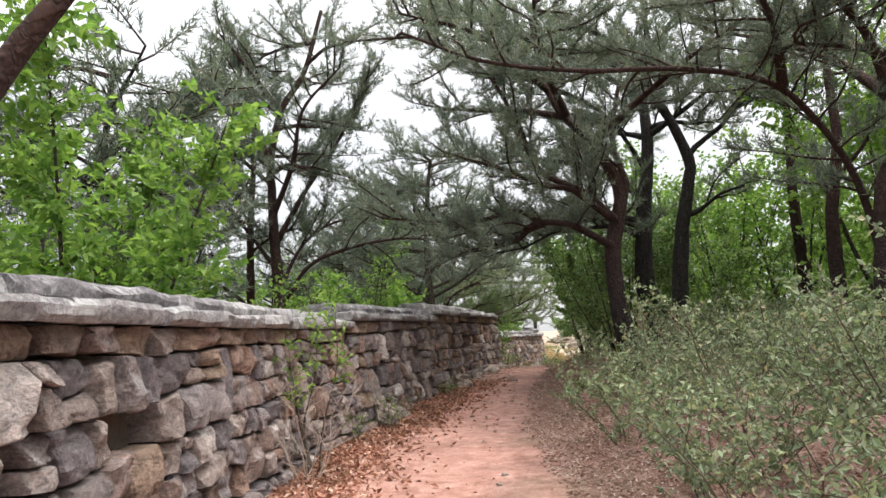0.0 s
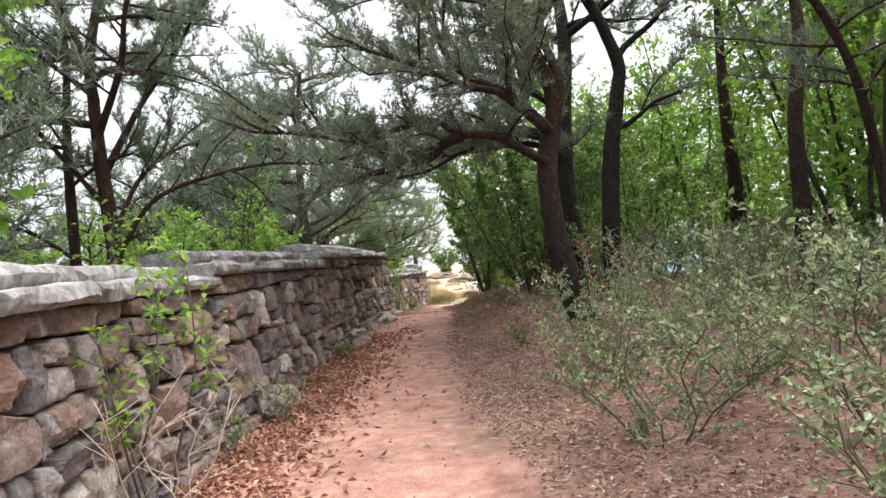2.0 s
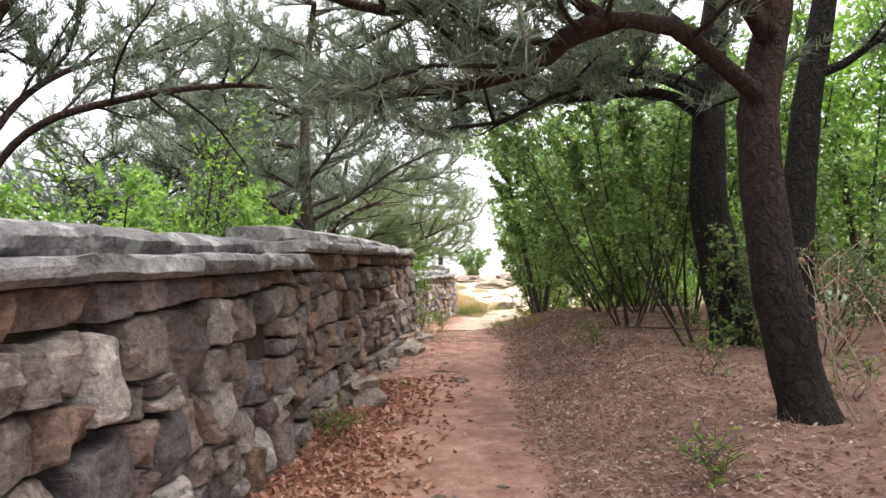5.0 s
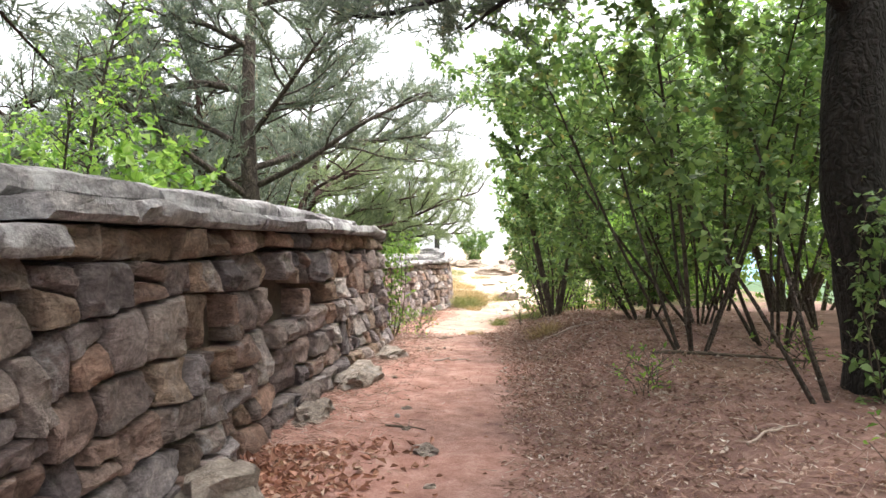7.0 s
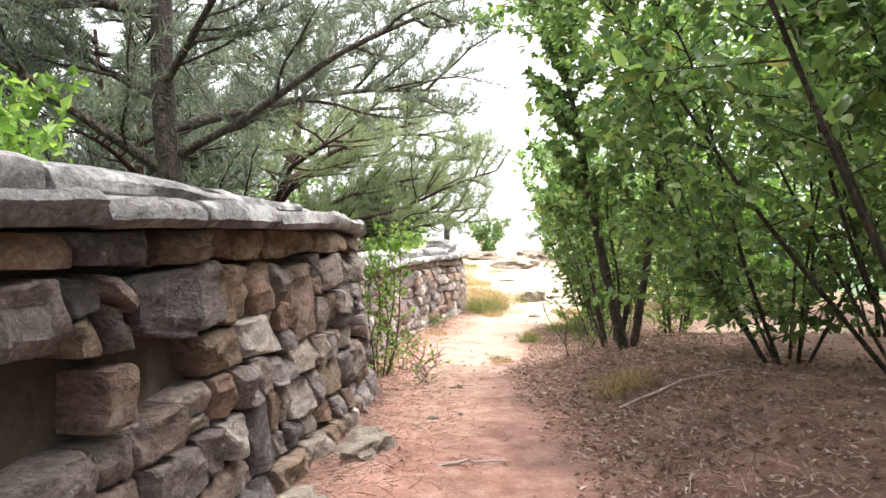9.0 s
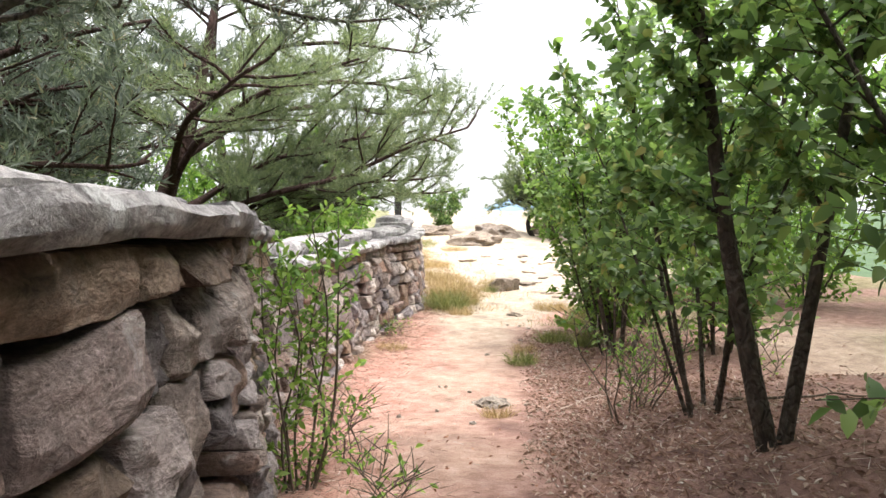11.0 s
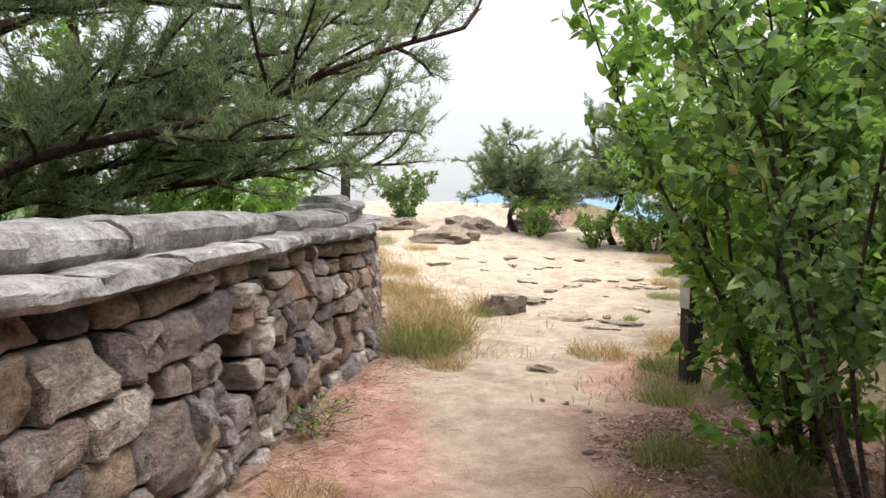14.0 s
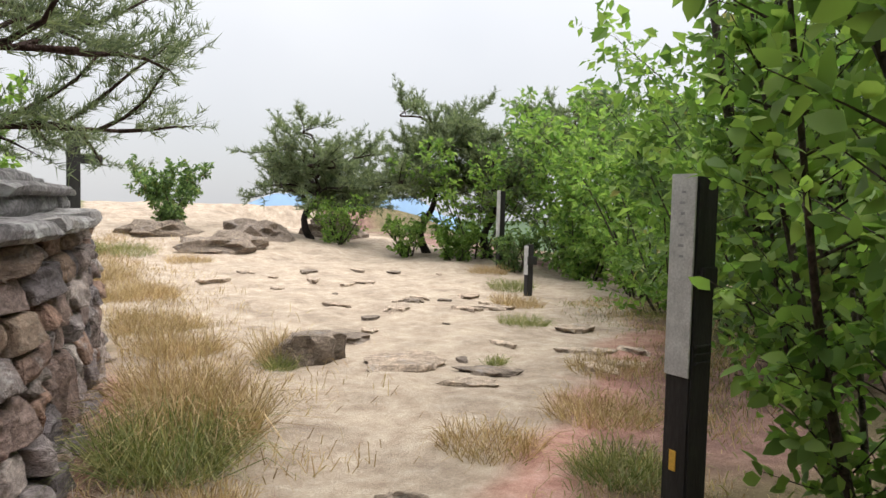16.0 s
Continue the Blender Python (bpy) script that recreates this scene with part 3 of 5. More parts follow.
# the big red pine whose crooked limbs arch over the path
pine(on_ground(3.3, 12.7), [(0.02, 0, 0), (-0.08, 0, 0.4), (-0.24, 0, 1.15), (-0.29, 0.05, 1.9), (-0.25, 0.1, 2.4), (-0.1, 0.15, 2.9), (-0.08, 0.2, 3.4), (-0.5, 0.2, 4.2), (-1.05, 0.25, 4.85), (-1.3, 0.3, 5.6), (-1.45, 0.35, 6.6)],
     [[(-0.2, 0, 2.75), (-0.76, -0.1, 3.24), (-1.48, -0.1, 3.63), (-1.78, -0.1, 4.3), (-2.1, -0.1, 5.05), (-2.4, -0.1, 5.5), (-3.1, -0.2, 5.9)],
      [(-0.3, 0, 2.3), (-1.1, -0.3, 2.67), (-1.55, -0.3, 2.7), (-1.8, -0.3, 2.87), (-2.05, -0.3, 2.92), (-2.4, -0.3, 2.82), (-2.95, -0.3, 2.7), (-3.5, -0.4, 2.8), (-4.2, -0.5, 2.85)],
      [(-1.55, -0.3, 2.7), (-1.8, -0.2, 2.6), (-1.97, -0.1, 2.45), (-2.45, 0.1, 2.35), (-3.1, 0.3, 2.3)],
      [(-0.15, 0.1, 2.7), (-0.75, -0.3, 3.05), (-1.0, -0.3, 3.25), (-1.5, -0.4, 3.35), (-2.2, -0.6, 3.6), (-3.0, -0.8, 3.8)],
      [(-0.05, 0.15, 3.0), (0.05, 0.15, 3.4), (-0.1, 0.3, 4.2), (0.1, 0.5, 5.2), (0.5, 0.7, 6.4)],
      [(-1.2, 0.3, 5.2), (-1.8, -0.1, 5.6), (-2.6, -0.6, 6.0), (-3.8, -1.0, 6.2)],
      [(-1.0, 0.25, 4.7), (-1.6, 0.8, 5.0), (-2.3, 1.6, 5.3), (-3.2, 2.4, 5.6)],
      [(-0.5, 0.2, 4.2), (0.3, -0.5, 4.8), (0.9, -1.2, 5.2), (1.5, -2.0, 5.5)],
      [(-0.9, 0.25, 4.7), (-1.4, -0.8, 5.2), (-1.7, -2.0, 5.5), (-1.9, -3.2, 5.7)],
      [(0.0, 0.4, 4.6), (0.8, 0.8, 5.3), (1.6, 1.2, 5.8)], [(-1.4, 0.3, 6.2), (-2.2, 0.8, 6.8), (-3.2, 1.2, 7.1)]],
     11, "large old red pine with crooked limbs arching over the path", 0.19, density=0.9, bare=0.22, spread=0.95, stout=(0.32, 0.44))
# a slender dark pine behind it, forked high up
pine(on_ground(4.85, 15.0), [(0, 0, 0), (0, 0, 1.2), (0.15, 0, 2.7), (0.38, 0, 3.8), (0.4, 0, 4.2), (0.05, 0, 5.1), (-0.4, 0, 5.9), (-0.25, 0.1, 6.8), (-0.3, 0.1, 8.0)],
     [[(0.4, 0, 4.2), (0.55, 0, 4.45), (1.2, 0, 4.95), (1.7, 0, 5.65), (2.1, -0.2, 6.6)], [(0.0, 0, 5.2), (-0.6, -0.4, 6.0), (-1.4, -0.8, 6.6), (-2.4, -1.2, 6.9)], [(-0.3, 0, 6.4), (0.3, 0.4, 7.2), (0.8, 0.6, 8.0)],
      [(0.2, 0, 3.0), (0.5, -0.1, 3.1), (0.9, -0.3, 3.4), (1.3, -0.5, 3.5)]],
     12, "slender dark pine with a forked crown behind shrubs", 0.19, density=0.8, bark=M_BARKDARK, stout=(0.3, 0.5), bare=0.45)
# the stout black trunk among the tall shrubs
pine(on_ground(4.7, 16.1), [(0.1, 0, 0), (-0.05, 0, 0.8), (-0.2, 0, 1.55), (-0.22, 0, 2.3), (-0.1, 0.1, 3.5), (0.1, 0.2, 5.0), (0, 0.4, 7.2)],
     [[(-0.15, 0, 2.9), (-1.2, -0.4, 3.1), (-2.15, -0.6, 2.85), (-2.6, -0.6, 2.65), (-2.95, -0.6, 2.5), (-3.4, -0.6, 2.45)],
      [(-0.15, 0, 3.0), (-1.0, 0.2, 3.3), (-2.0, 0.5, 3.25), (-3.0, 0.9, 3.1), (-3.8, 1.2, 3.1)], [(-0.2, 0, 2.7), (-0.9, -0.2, 2.95), (-1.7, -0.1, 2.9), (-2.5, 0.1, 2.85)],
      [(-0.1, 0.1, 3.6), (-1.2, 0.4, 4.4), (-2.4, 0.8, 4.7), (-3.6, 1.2, 4.7)], [(0, 0.1, 4.2), (-1.0, -0.8, 5.2), (-2.2, -1.4, 5.7), (-3.4, -1.8, 5.9)],
      [(0.1, 0.2, 5.0), (1.0, -0.4, 5.6), (1.8, -0.9, 6.2)], [(0, 0.3, 6.0), (-1.4, 0.2, 6.9), (-3.0, 0, 7.4), (-4.4, -0.4, 7.6)]],
     16, "stout black-barked old pine trunk with ivy round its foot", 0.27, density=0.9, bare=0.25, spread=1.05, auto=3, auto_len=2.6, bark=M_BARKDARK)
# red pines in the wood
pine(on_ground(6.0, 9.9), [(0, 0, 0), (0.0, 0, 1.2), (0.05, 0, 1.9), (0.12, 0, 2.7), (0.5, 0.1, 3.6), (0.9, 0.2, 6.0)],
     [[(0.2, 0.35, 0.2), (0.35, 0.6, 1.6), (0.1, 0.6, 2.9), (-0.45, 0.5, 3.8), (-1.2, 0.3, 4.35), (-2.5, -0.1, 4.45), (-4.0, -0.2, 4.45), (-5.3, -0.3, 4.6), (-6.4, -0.4, 5.0)],
      [(0.4, 0, 3.4), (-0.3, -0.6, 4.7), (-1.4, -1.0, 5.4), (-2.6, -1.2, 5.8)], [(0.7, 0.2, 4.8), (1.6, -0.5, 5.6), (2.4, -0.8, 6.2)],
      [(0.5, 0.2, 4.0), (0.2, 1.2, 5.0), (-0.6, 2.0, 5.7), (-1.2, 2.6, 6.1)], [(-1.0, 0.3, 4.3), (-1.5, -0.6, 4.9), (-2.2, -1.4, 5.2)]],
     13, "leaning red-barked pine with a long limb over the path", 0.2, density=0.8, bare=0.3, auto=1, auto_len=2.4, stout=(0.3, 0.46))
pine(on_ground(6.75, 12.5), [(0, 0, 0), (0.0, 0, 1.6), (0.02, 0, 2.7), (0.28, 0.1, 3.9), (0.3, 0.2, 5.0), (0.2, 0.2, 7.5)], [[(0.1, 0, 3.2), (0.6, -0.3, 3.9), (0.9, -0.5, 4.8), (1.2, -0.6, 5.6)]], 14, "straight red-barked pine trunk in the wood", 0.15, auto=4, auto_len=2.0, density=0.6)
pine(on_ground(7.8, 15.8), [(0, 0, 0), (0.02, 0, 1.8), (-0.06, 0, 3.3), (0.02, 0.1, 4.7), (0.1, 0.1, 7.5)], [[(0, 0, 4.4), (0.6, -0.2, 4.9), (1.2, -0.4, 5.5)]], 15, "slim red-barked pine standing in the wood", 0.17, auto=5, auto_len=2.0, density=0.6)

# pines and trees beyond the wall
pine((-3.4, 15.5, -0.95), [(0, 0, 0), (0, 0, 2.9), (-0.1, 0, 4.45), (-0.14, 0, 5.55), (-0.15, 0, 6.2), (0.1, 0, 7.3), (0.6, 0, 8.1), (1.0, 0, 9.5)],
     [[(-0.14, 0, 6.0), (-0.36, 0, 6.65), (-0.6, 0, 7.3), (-0.9, 0, 8.6)], [(0.05, -0.1, 3.0), (0.67, -0.2, 3.85), (1.57, -0.2, 4.2), (2.57, -0.2, 4.35), (3.3, -0.2, 4.3), (4.0, -0.3, 4.4)],
      [(-0.05, 0, 3.8), (-0.8, -0.3, 4.9), (-1.6, -0.6, 5.9), (-2.3, -0.8, 6.6)], [(-0.1, 0, 4.3), (0.5, 0.3, 5.5), (1.2, 0.5, 6.6), (1.7, 0.7, 7.8)], [(0, 0, 3.4), (0.4, 0.6, 4.4), (1.0, 1.4, 5.0), (1.8, 2.2, 5.2)],
      [(-0.1, 0, 5.0), (0.4, -0.4, 6.0), (0.7, -0.8, 7.0), (1.5, -1.0, 7.8)], [(-0.1, 0, 5.6), (-1.2, 0.2, 6.6), (-2.2, 0.4, 7.4)], [(0.1, 0, 7.2), (-0.6, -0.2, 8.2), (-1.2, -0.4, 9.0)]],
     21, "tall grey-brown pine with open branches beyond the wall", 0.17, density=0.8, bare=0.32, auto=8, auto_len=2.4, stout=(0.26, 0.42))
pine((-4.14, 16.0, -1.3), [(0, 0, 0), (0, 0, 3.3), (0, 0, 4.6), (0.02, 0, 5.5), (0.1, 0, 7.0), (0, 0, 9.0)], [[(0.02, 0, 5.2), (-0.45, 0, 6.0), (-0.95, 0, 6.35), (-1.8, 0, 6.8)], [(0, 0, 3.4), (-0.6, -0.3, 3.9), (-1.4, -0.6, 4.1), (-2.2, -0.8, 4.6)]], 22, "thin pine trunk beyond the stone wall", 0.13, auto=7, auto_len=2.2, density=0.7)
pine((-0.3, 23.1, -0.7), [(0, 0, 0), (0.0, 0, 2.2), (-0.1, 0, 4.2), (-0.05, 0, 6.0), (0.1, 0, 7.6)],
     [[(0, 0, 3.0), (-0.7, -0.3, 3.5), (-1.5, -0.6, 4.1), (-2.4, -0.8, 4.6)], [(0, 0, 3.2), (0.8, -0.3, 3.6), (1.7, -0.5, 4.2), (2.6, -0.7, 4.6)], [(-0.1, 0, 3.9), (0.6, -0.8, 4.7), (1.3, -1.4, 5.6)],
      [(0, 0, 3.5), (0.9, 0.8, 3.9), (2.0, 1.4, 4.2), (3.0, 1.8, 4.3)]],
     23, "dense grey-green pine close behind the wall", 0.2, density=0.8, auto=12, auto_len=2.6, bare=0.2, bark=M_BARK)
# the pine whose low boughs hang over the wall near its end
pine((-0.6, 31.0, -1.2), [(0, 0, 0), (0.2, 0, 1.5), (0.5, 0, 3.0), (1.0, 0, 4.5), (1.3, 0, 6.0)],
     [[(0.1, 0, 1.6), (1.2, 1.0, 2.6), (2.2, 1.5, 3.0), (3.6, 1.6, 3.3), (4.9, 1.4, 3.4)], [(0.1, 0.2, 1.5), (1.6, 2.0, 2.5), (3.4, 3.2, 2.9), (4.6, 3.7, 3.1), (5.5, 4.0, 3.15)],
      [(0.2, 0, 1.9), (1.6, 0, 2.9), (3.3, 0, 3.4), (4.4, -0.3, 3.9), (5.3, -0.5, 4.2)], [(0.5, 0, 3.0), (1.2, -0.8, 4.0), (2.2, -1.4, 4.6), (3.4, -1.8, 5.0)],
      [(0.7, 0, 3.6), (1.8, 0.9, 4.4), (3.0, 1.5, 4.7), (4.4, 1.8, 4.7), (5.2, 1.8, 4.7)], [(0.2, 0, 2.0), (1.3, 1.6, 2.6), (2.4, 2.8, 2.8), (3.4, 4.4, 2.8)], [(0.9, 0, 4.2), (1.8, -0.2, 5.2), (3.0, -0.3, 5.5), (4.4, -0.4, 5.4)],
      [(0.3, 0, 2.4), (1.6, 0.6, 3.4), (2.8, 0.9, 3.9), (4.2, 0.8, 4.2)], [(0.6, 0, 3.2), (1.0, -1.6, 4.0), (1.6, -3.0, 4.3), (2.0, -4.2, 4.4)],
      [(0.2, 0, 2.2), (1.8, 1.2, 3.2), (3.4, 2.2, 3.8), (4.8, 2.8, 3.9)], [(0.3, 0, 2.6), (2.0, 2.2, 3.6), (3.8, 3.6, 4.1), (5.0, 4.4, 4.1)], [(0.8, 0, 3.9), (2.4, 1.4, 5.0), (4.0, 2.4, 5.3), (5.2, 3.0, 5.2)]],
     24, "spreading pine with heavy dark boughs over the wall", 0.24, needles=M_NEEDLE2, density=0.85, bare=0.4, spread=0.9, per=11, width=0.011, length=0.12, bushy=3, bark=M_PINEBARK)

# the wood's shrubs: a few are grown, the rest are turned copies
_rng = random.Random(3)
UNDER = [broadleaf("shrub", on_ground(sx, sy), 100 + k, "low grey-green twiggy shrub with small leaves", "shrub", 11, h, sp, 0.05, int(nl * 0.6), M_LEAF3, 0.009, 0.18, 0.2, group="undergrowth shrubs")
         for k, (sx, sy, h, sp, nl) in enumerate(((1.8, 5.0, 0.8, 0.8, 4200), (2.7, 4.3, 1.1, 0.95, 5200), (2.6, 6.3, 1.2, 0.95, 5200), (3.6, 5.4, 1.3, 1.0, 5200), (1.8, 7.4, 0.85, 0.75, 4200)))]
for k, (sx, sy) in enumerate(((2.8, 8.0), (3.9, 7.2), (2.2, 9.2), (3.2, 9.8), (4.6, 9.0), (4.6, 11.0), (5.6, 11.6), (6.6, 11.4), (6.4, 13.2), (4.8, 3.6), (1.7, 3.6), (3.5, 3.6), (4.6, 5.6), (5.2, 7.4), (5.9, 8.6),
                              (6.9, 9.8), (7.4, 13.0), (6.3, 5.2), (7.2, 7.0), (6.9, 15.6), (8.2, 11.2), (8.0, 17.6), (7.2, 15.0), (5.3, 15.3), (5.5, 16.7), (8.4, 13.6), (8.0, 9.0))):
    src = UNDER[k % 5]
    sc = _rng.uniform(0.75, 1.1)
    copy_thing(src, Matrix.Translation(on_ground(sx, sy)) @ pose(0, 0, 0, 0, 0, _rng.uniform(0, 360)) @ Matrix.Diagonal((sc, sc, sc * _rng.uniform(0.95, 1.25), 1)))
# tall multi-stemmed leafy shrubs beside the path
for sx, sy, h, sp, st, nl, ln, sd in ((4.9, 20.5, 4.2, 1.75, 9, 7800, (-0.45, 0.1), 1), (5.1, 19.4, 4.6, 1.8, 9, 6800, (-0.3, 0), 2), (6.4, 19.0, 3.6, 1.5, 5, 2600, (0, 0), 3), (4.4, 22.9, 3.0, 1.0, 7, 3600, (-0.05, 0.2), 4), (5.6, 26.7, 3.3, 1.05, 9, 3600, (0, 0), 7), (4.15, 17.75, 4.4, 1.45, 6, 4000, (-0.2, 0.2), 10), (5.2, 18.1, 4.8, 1.3, 6, 3000, (0, 0), 11), (6.6, 21.6, 4.0, 1.4, 7, 3400, (0, 0), 8), (6.9, 17.2, 3.8, 1.3, 5, 2400, (0, 0), 9)):
    broadleaf("leafy_shrub", on_ground(sx, sy), 200 + sd, "tall multi-stemmed shrub with mid-green oval leaves", "shrub", st, h, sp, 0.095, int(nl * 1.35), M_LEAF2, 0.02, 0.14, 0.4 if sd > 9 else 0.28 if sd != 1 else 0.12, M_BARK, 0.6, True, lean=ln, arch=1.0 if sd < 4 or sd > 9 else 0.4, group="tall shrubs beside the path")
broadleaf("small_tree", on_ground(4.17, 21.9), 210, "small forked tree with dark trunk and green leaves", "tree", 2, 4.4, 1.15, 0.085, 8000, M_LEAF2, 0.055, 0.03, 0.35, M_BARK, 0.62, lean=(-0.4, 0))
for sx, sy, h, sp, nl, ln, sd in ((5.85, 27.5, 3.3, 1.0, 4700, (-0.3, 0.35), 1), (6.9, 26.6, 3.4, 0.9, 2200, (0, 0), 2), (6.95, 28.95, 3.4, 0.85, 3600, (-0.28, 0.05), 3), (9.2, 30.6, 3.6, 1.0, 2600, (0, 0), 4)):
    broadleaf("leafy_shrub", on_ground(sx, sy), 220 + sd, "dense broad-leaved shrub with large fresh green leaves", "shrub", 8, h, sp, 0.1, int(nl * 1.2), M_LEAF2 if sd == 4 else M_LEAF, 0.022, 0.2, 0.1, M_BARK, 0.66, True, lean=ln, group="tall shrubs beside the path")
broadleaf("small_tree", on_ground(4.1, 15.8), 211, "thin grey sapling leaning towards the path", "tree", 2, 2.8, 0.5, 0.085, 1500, M_LEAF2, 0.02, 0.05, 0.45, M_BARK, 0.62, True, lean=(-0.8, 0.5))
broadleaf("ivy", on_ground(4.62, 15.75), 212, "broad-leaved climber round the foot of a trunk", "climber", 8, 1.6, 0.4, 0.08, 900, M_LEAF2, 0.008, 0.25, 0.1, M_STEM, 0.7, True)
# saplings and weeds along the wall
broadleaf("sapling", on_ground(1.8, 22.75), 231, "slender leafy sapling growing against the wall", "sapling", 7, 1.65, 0.2, 0.06, 1300, M_LEAF, 0.011, 0.06, 0.12, M_STEM, 0.5, True)
broadleaf("sapling", on_ground(-1.3, 7.35), 232, "thin sapling with a few fresh leaves by the wall", "sapling", 4, 1.7, 0.5, 0.075, 420, M_LEAF, 0.013, 0.08, 0.6, width=0.45)
broadleaf("dry_shrub", on_ground(-1.28, 6.9), 233, "leafless dry twiggy shrub against the stones", "shrub", 8, 1.0, 0.55, 0.03, 12, M_LITTER, 0.006, 0.1, 0.2, M_TWIG)
broadleaf("dry_shrub", on_ground(3.75, 12.5), 235, "dead brown-leaved shrub at the pine's foot", "shrub", 9, 1.2, 0.5, 0.05, 260, M_LITTER, 0.008, 0.15, 0.2, M_TWIG)
broadleaf("sapling", on_ground(5.3, 25.2), 236, "thin bare-stemmed sapling with pale green leaves", "sapling", 5, 1.6, 0.5, 0.07, 240, M_LEAF, 0.01, 0.12, 0.35, M_STEM, width=0.5)
broadleaf("sapling", on_ground(4.2, 23.6), 237, "low twiggy sapling beside the path", "sapling", 6, 0.9, 0.4, 0.05, 160, M_LEAF2, 0.008, 0.12, 0.3, M_STEM, width=0.5)
for wx, wy, h in ((-0.78, 10.3, 0.4), (-1.15, 9.3, 0.3), (0.1, 14.2, 0.2), (2.1, 23.3, 0.45), (2.2, 22.0, 0.35), (3.3, 29.0, 0.2), (4.35, 23.7, 0.5), (5.0, 25.0, 0.5), (4.0, 13.2, 0.3), (3.4, 14.2, 0.35), (4.4, 14.6, 0.4), (2.5, 10.4, 0.35), (3.0, 9.5, 0.45), (2.3, 9.6, 0.4), (3.3, 10.4, 0.4), (2.2, 12.0, 0.25), (3.7, 11.6, 0.4), (3.2, 16.6, 0.3), (5.6, 24.0, 0.6), (4.7, 17.0, 0.35)):
    broadleaf("weed", on_ground(wx, wy, 0.02), int(240 + wx * 7 + wy), "small green weed growing from the soil", "weed", 5, h, h * 0.5, 0.055, 90, M_LEAF, 0.004, 0.05, 0.15, width=0.45, group="weeds")
# broad-leaved trees beyond the wall
for tx, ty, tz, h, sp, nl, mt, sd in ((-4.3, 8.6, -1.0, 6.2, 2.2, 11500, M_LEAF, 1), (-6.6, 11.0, -2.0, 7.0, 2.8, 6200, M_LEAF, 2), (-2.2, 19.8, -0.9, 5.6, 1.7, 3600, M_LEAF, 3), (-5.5, 17.5, -2.2, 5.4, 2.2, 5200, M_LEAF, 4),
                                      (-3.4, 21.5, -1.8, 5.0, 1.9, 4200, M_LEAF, 5), (-6.5, 26, -3.0, 6.0, 2.4, 5200, M_LEAF3, 6), (1.0, 36.0, -1.8, 5.6, 2.2, 6600, M_LEAF, 7), (-1.4, 37.0, -2.5, 7.4, 2.6, 7600, M_LEAF, 8), (-2.8, 32.6, -2.4, 7.4, 2.4, 6600, M_LEAF3, 14), (-4.6, 23.6, -2.2, 6.4, 2.2, 5200, M_LEAF, 15), (-1.5, 21.0, -0.8, 4.2, 1.5, 4200, M_LEAF, 16), (3.0, 39.0, -1.6, 3.6, 1.5, 4200, M_LEAF, 9), (2.4, 36.6, -1.6, 4.2, 1.8, 5600, M_LEAF, 13), (-2.6, 10.8, -0.6, 3.4, 1.1, 1500, M_LEAF, 10), (-7.5, 23, -3.4, 6.0, 2.4, 5200, M_LEAF, 11), (-8.5, 15.5, -3.5, 6.0, 2.4, 5200, M_LEAF, 12)):
    broadleaf("broadleaf_tree", (tx, ty, tz), 300 + sd, "light green broad-leaved tree growing beyond the wall", "tree", 5, h, sp, 0.15 if sd not in (3, 10) else 0.09, int(nl * 0.8), mt, 0.045, 0.12, 0.25, M_BARK, 0.6, group="trees beyond the wall", arch=0.35)
# the wood beside the path
WOOD = [broadleaf("broadleaf_tree", on_ground(tx, ty, 0.1), 330 + k, "green broad-leaved tree of the wood", "tree", 5, hh, ss, 0.17, 3000, M_LEAF, 0.05, 0.15, 0.15, M_BARK, 0.6, group="trees of the wood", arch=0.5)
        for k, (tx, ty, hh, ss) in enumerate(((8.6, 9.0, 6.4, 1.9), (9.4, 14.5, 7.2, 2.2), (9.0, 19.0, 6.4, 2.0), (10.8, 26.0, 6.2, 2.1)))]
for k in range(30):
    tx, ty = _rng.uniform(8.4, 17.0) + (5.0 if k > 21 else 0.0), 2.5 + (k if k < 22 else (k - 22) * 3.2 + 6) * 1.35 + _rng.uniform(-0.5, 0.5)
    if 23 < ty < 30:
        tx += 3.0
    sc = _rng.uniform(0.85, 1.25)
    if ty > 33:
        continue
    copy_thing(WOOD[k % 4], Matrix.Translation(on_ground(tx, ty, 0.1)) @ pose(0, 0, 0, 0, 0, _rng.uniform(0, 360)) @ Matrix.Diagonal((sc, sc, sc, 1)))
for tx, ty, sc, turn in ((8.0, 22.2, 1.05, 40), (7.7, 19.6, 0.85, 200), (9.8, 12.0, 1.1, 120)):
    copy_thing(WOOD[int(turn) % 4], Matrix.Translation(on_ground(tx, ty, 0.1)) @ pose(0, 0, 0, 0, 0, turn) @ Matrix.Diagonal((sc, sc, sc, 1)))
BACK = [pine((px, py, ground_z(px, py) - 0.1), [(0, 0, 0), (0.1, 0, 2.5), (-0.1, 0.1, 5.0), (0.1, 0, 8.0)], [], 50 + k, "tall grey-green pine of the hillside", 0.16, auto=16, auto_len=2.6, density=0.58, per=5, width=0.027, length=0.2, spread=1.0, group="hillside pines") for k, (px, py) in enumerate(((-6.8, 6.5), (-7.5, 20.5), (9.5, 8.5)))]
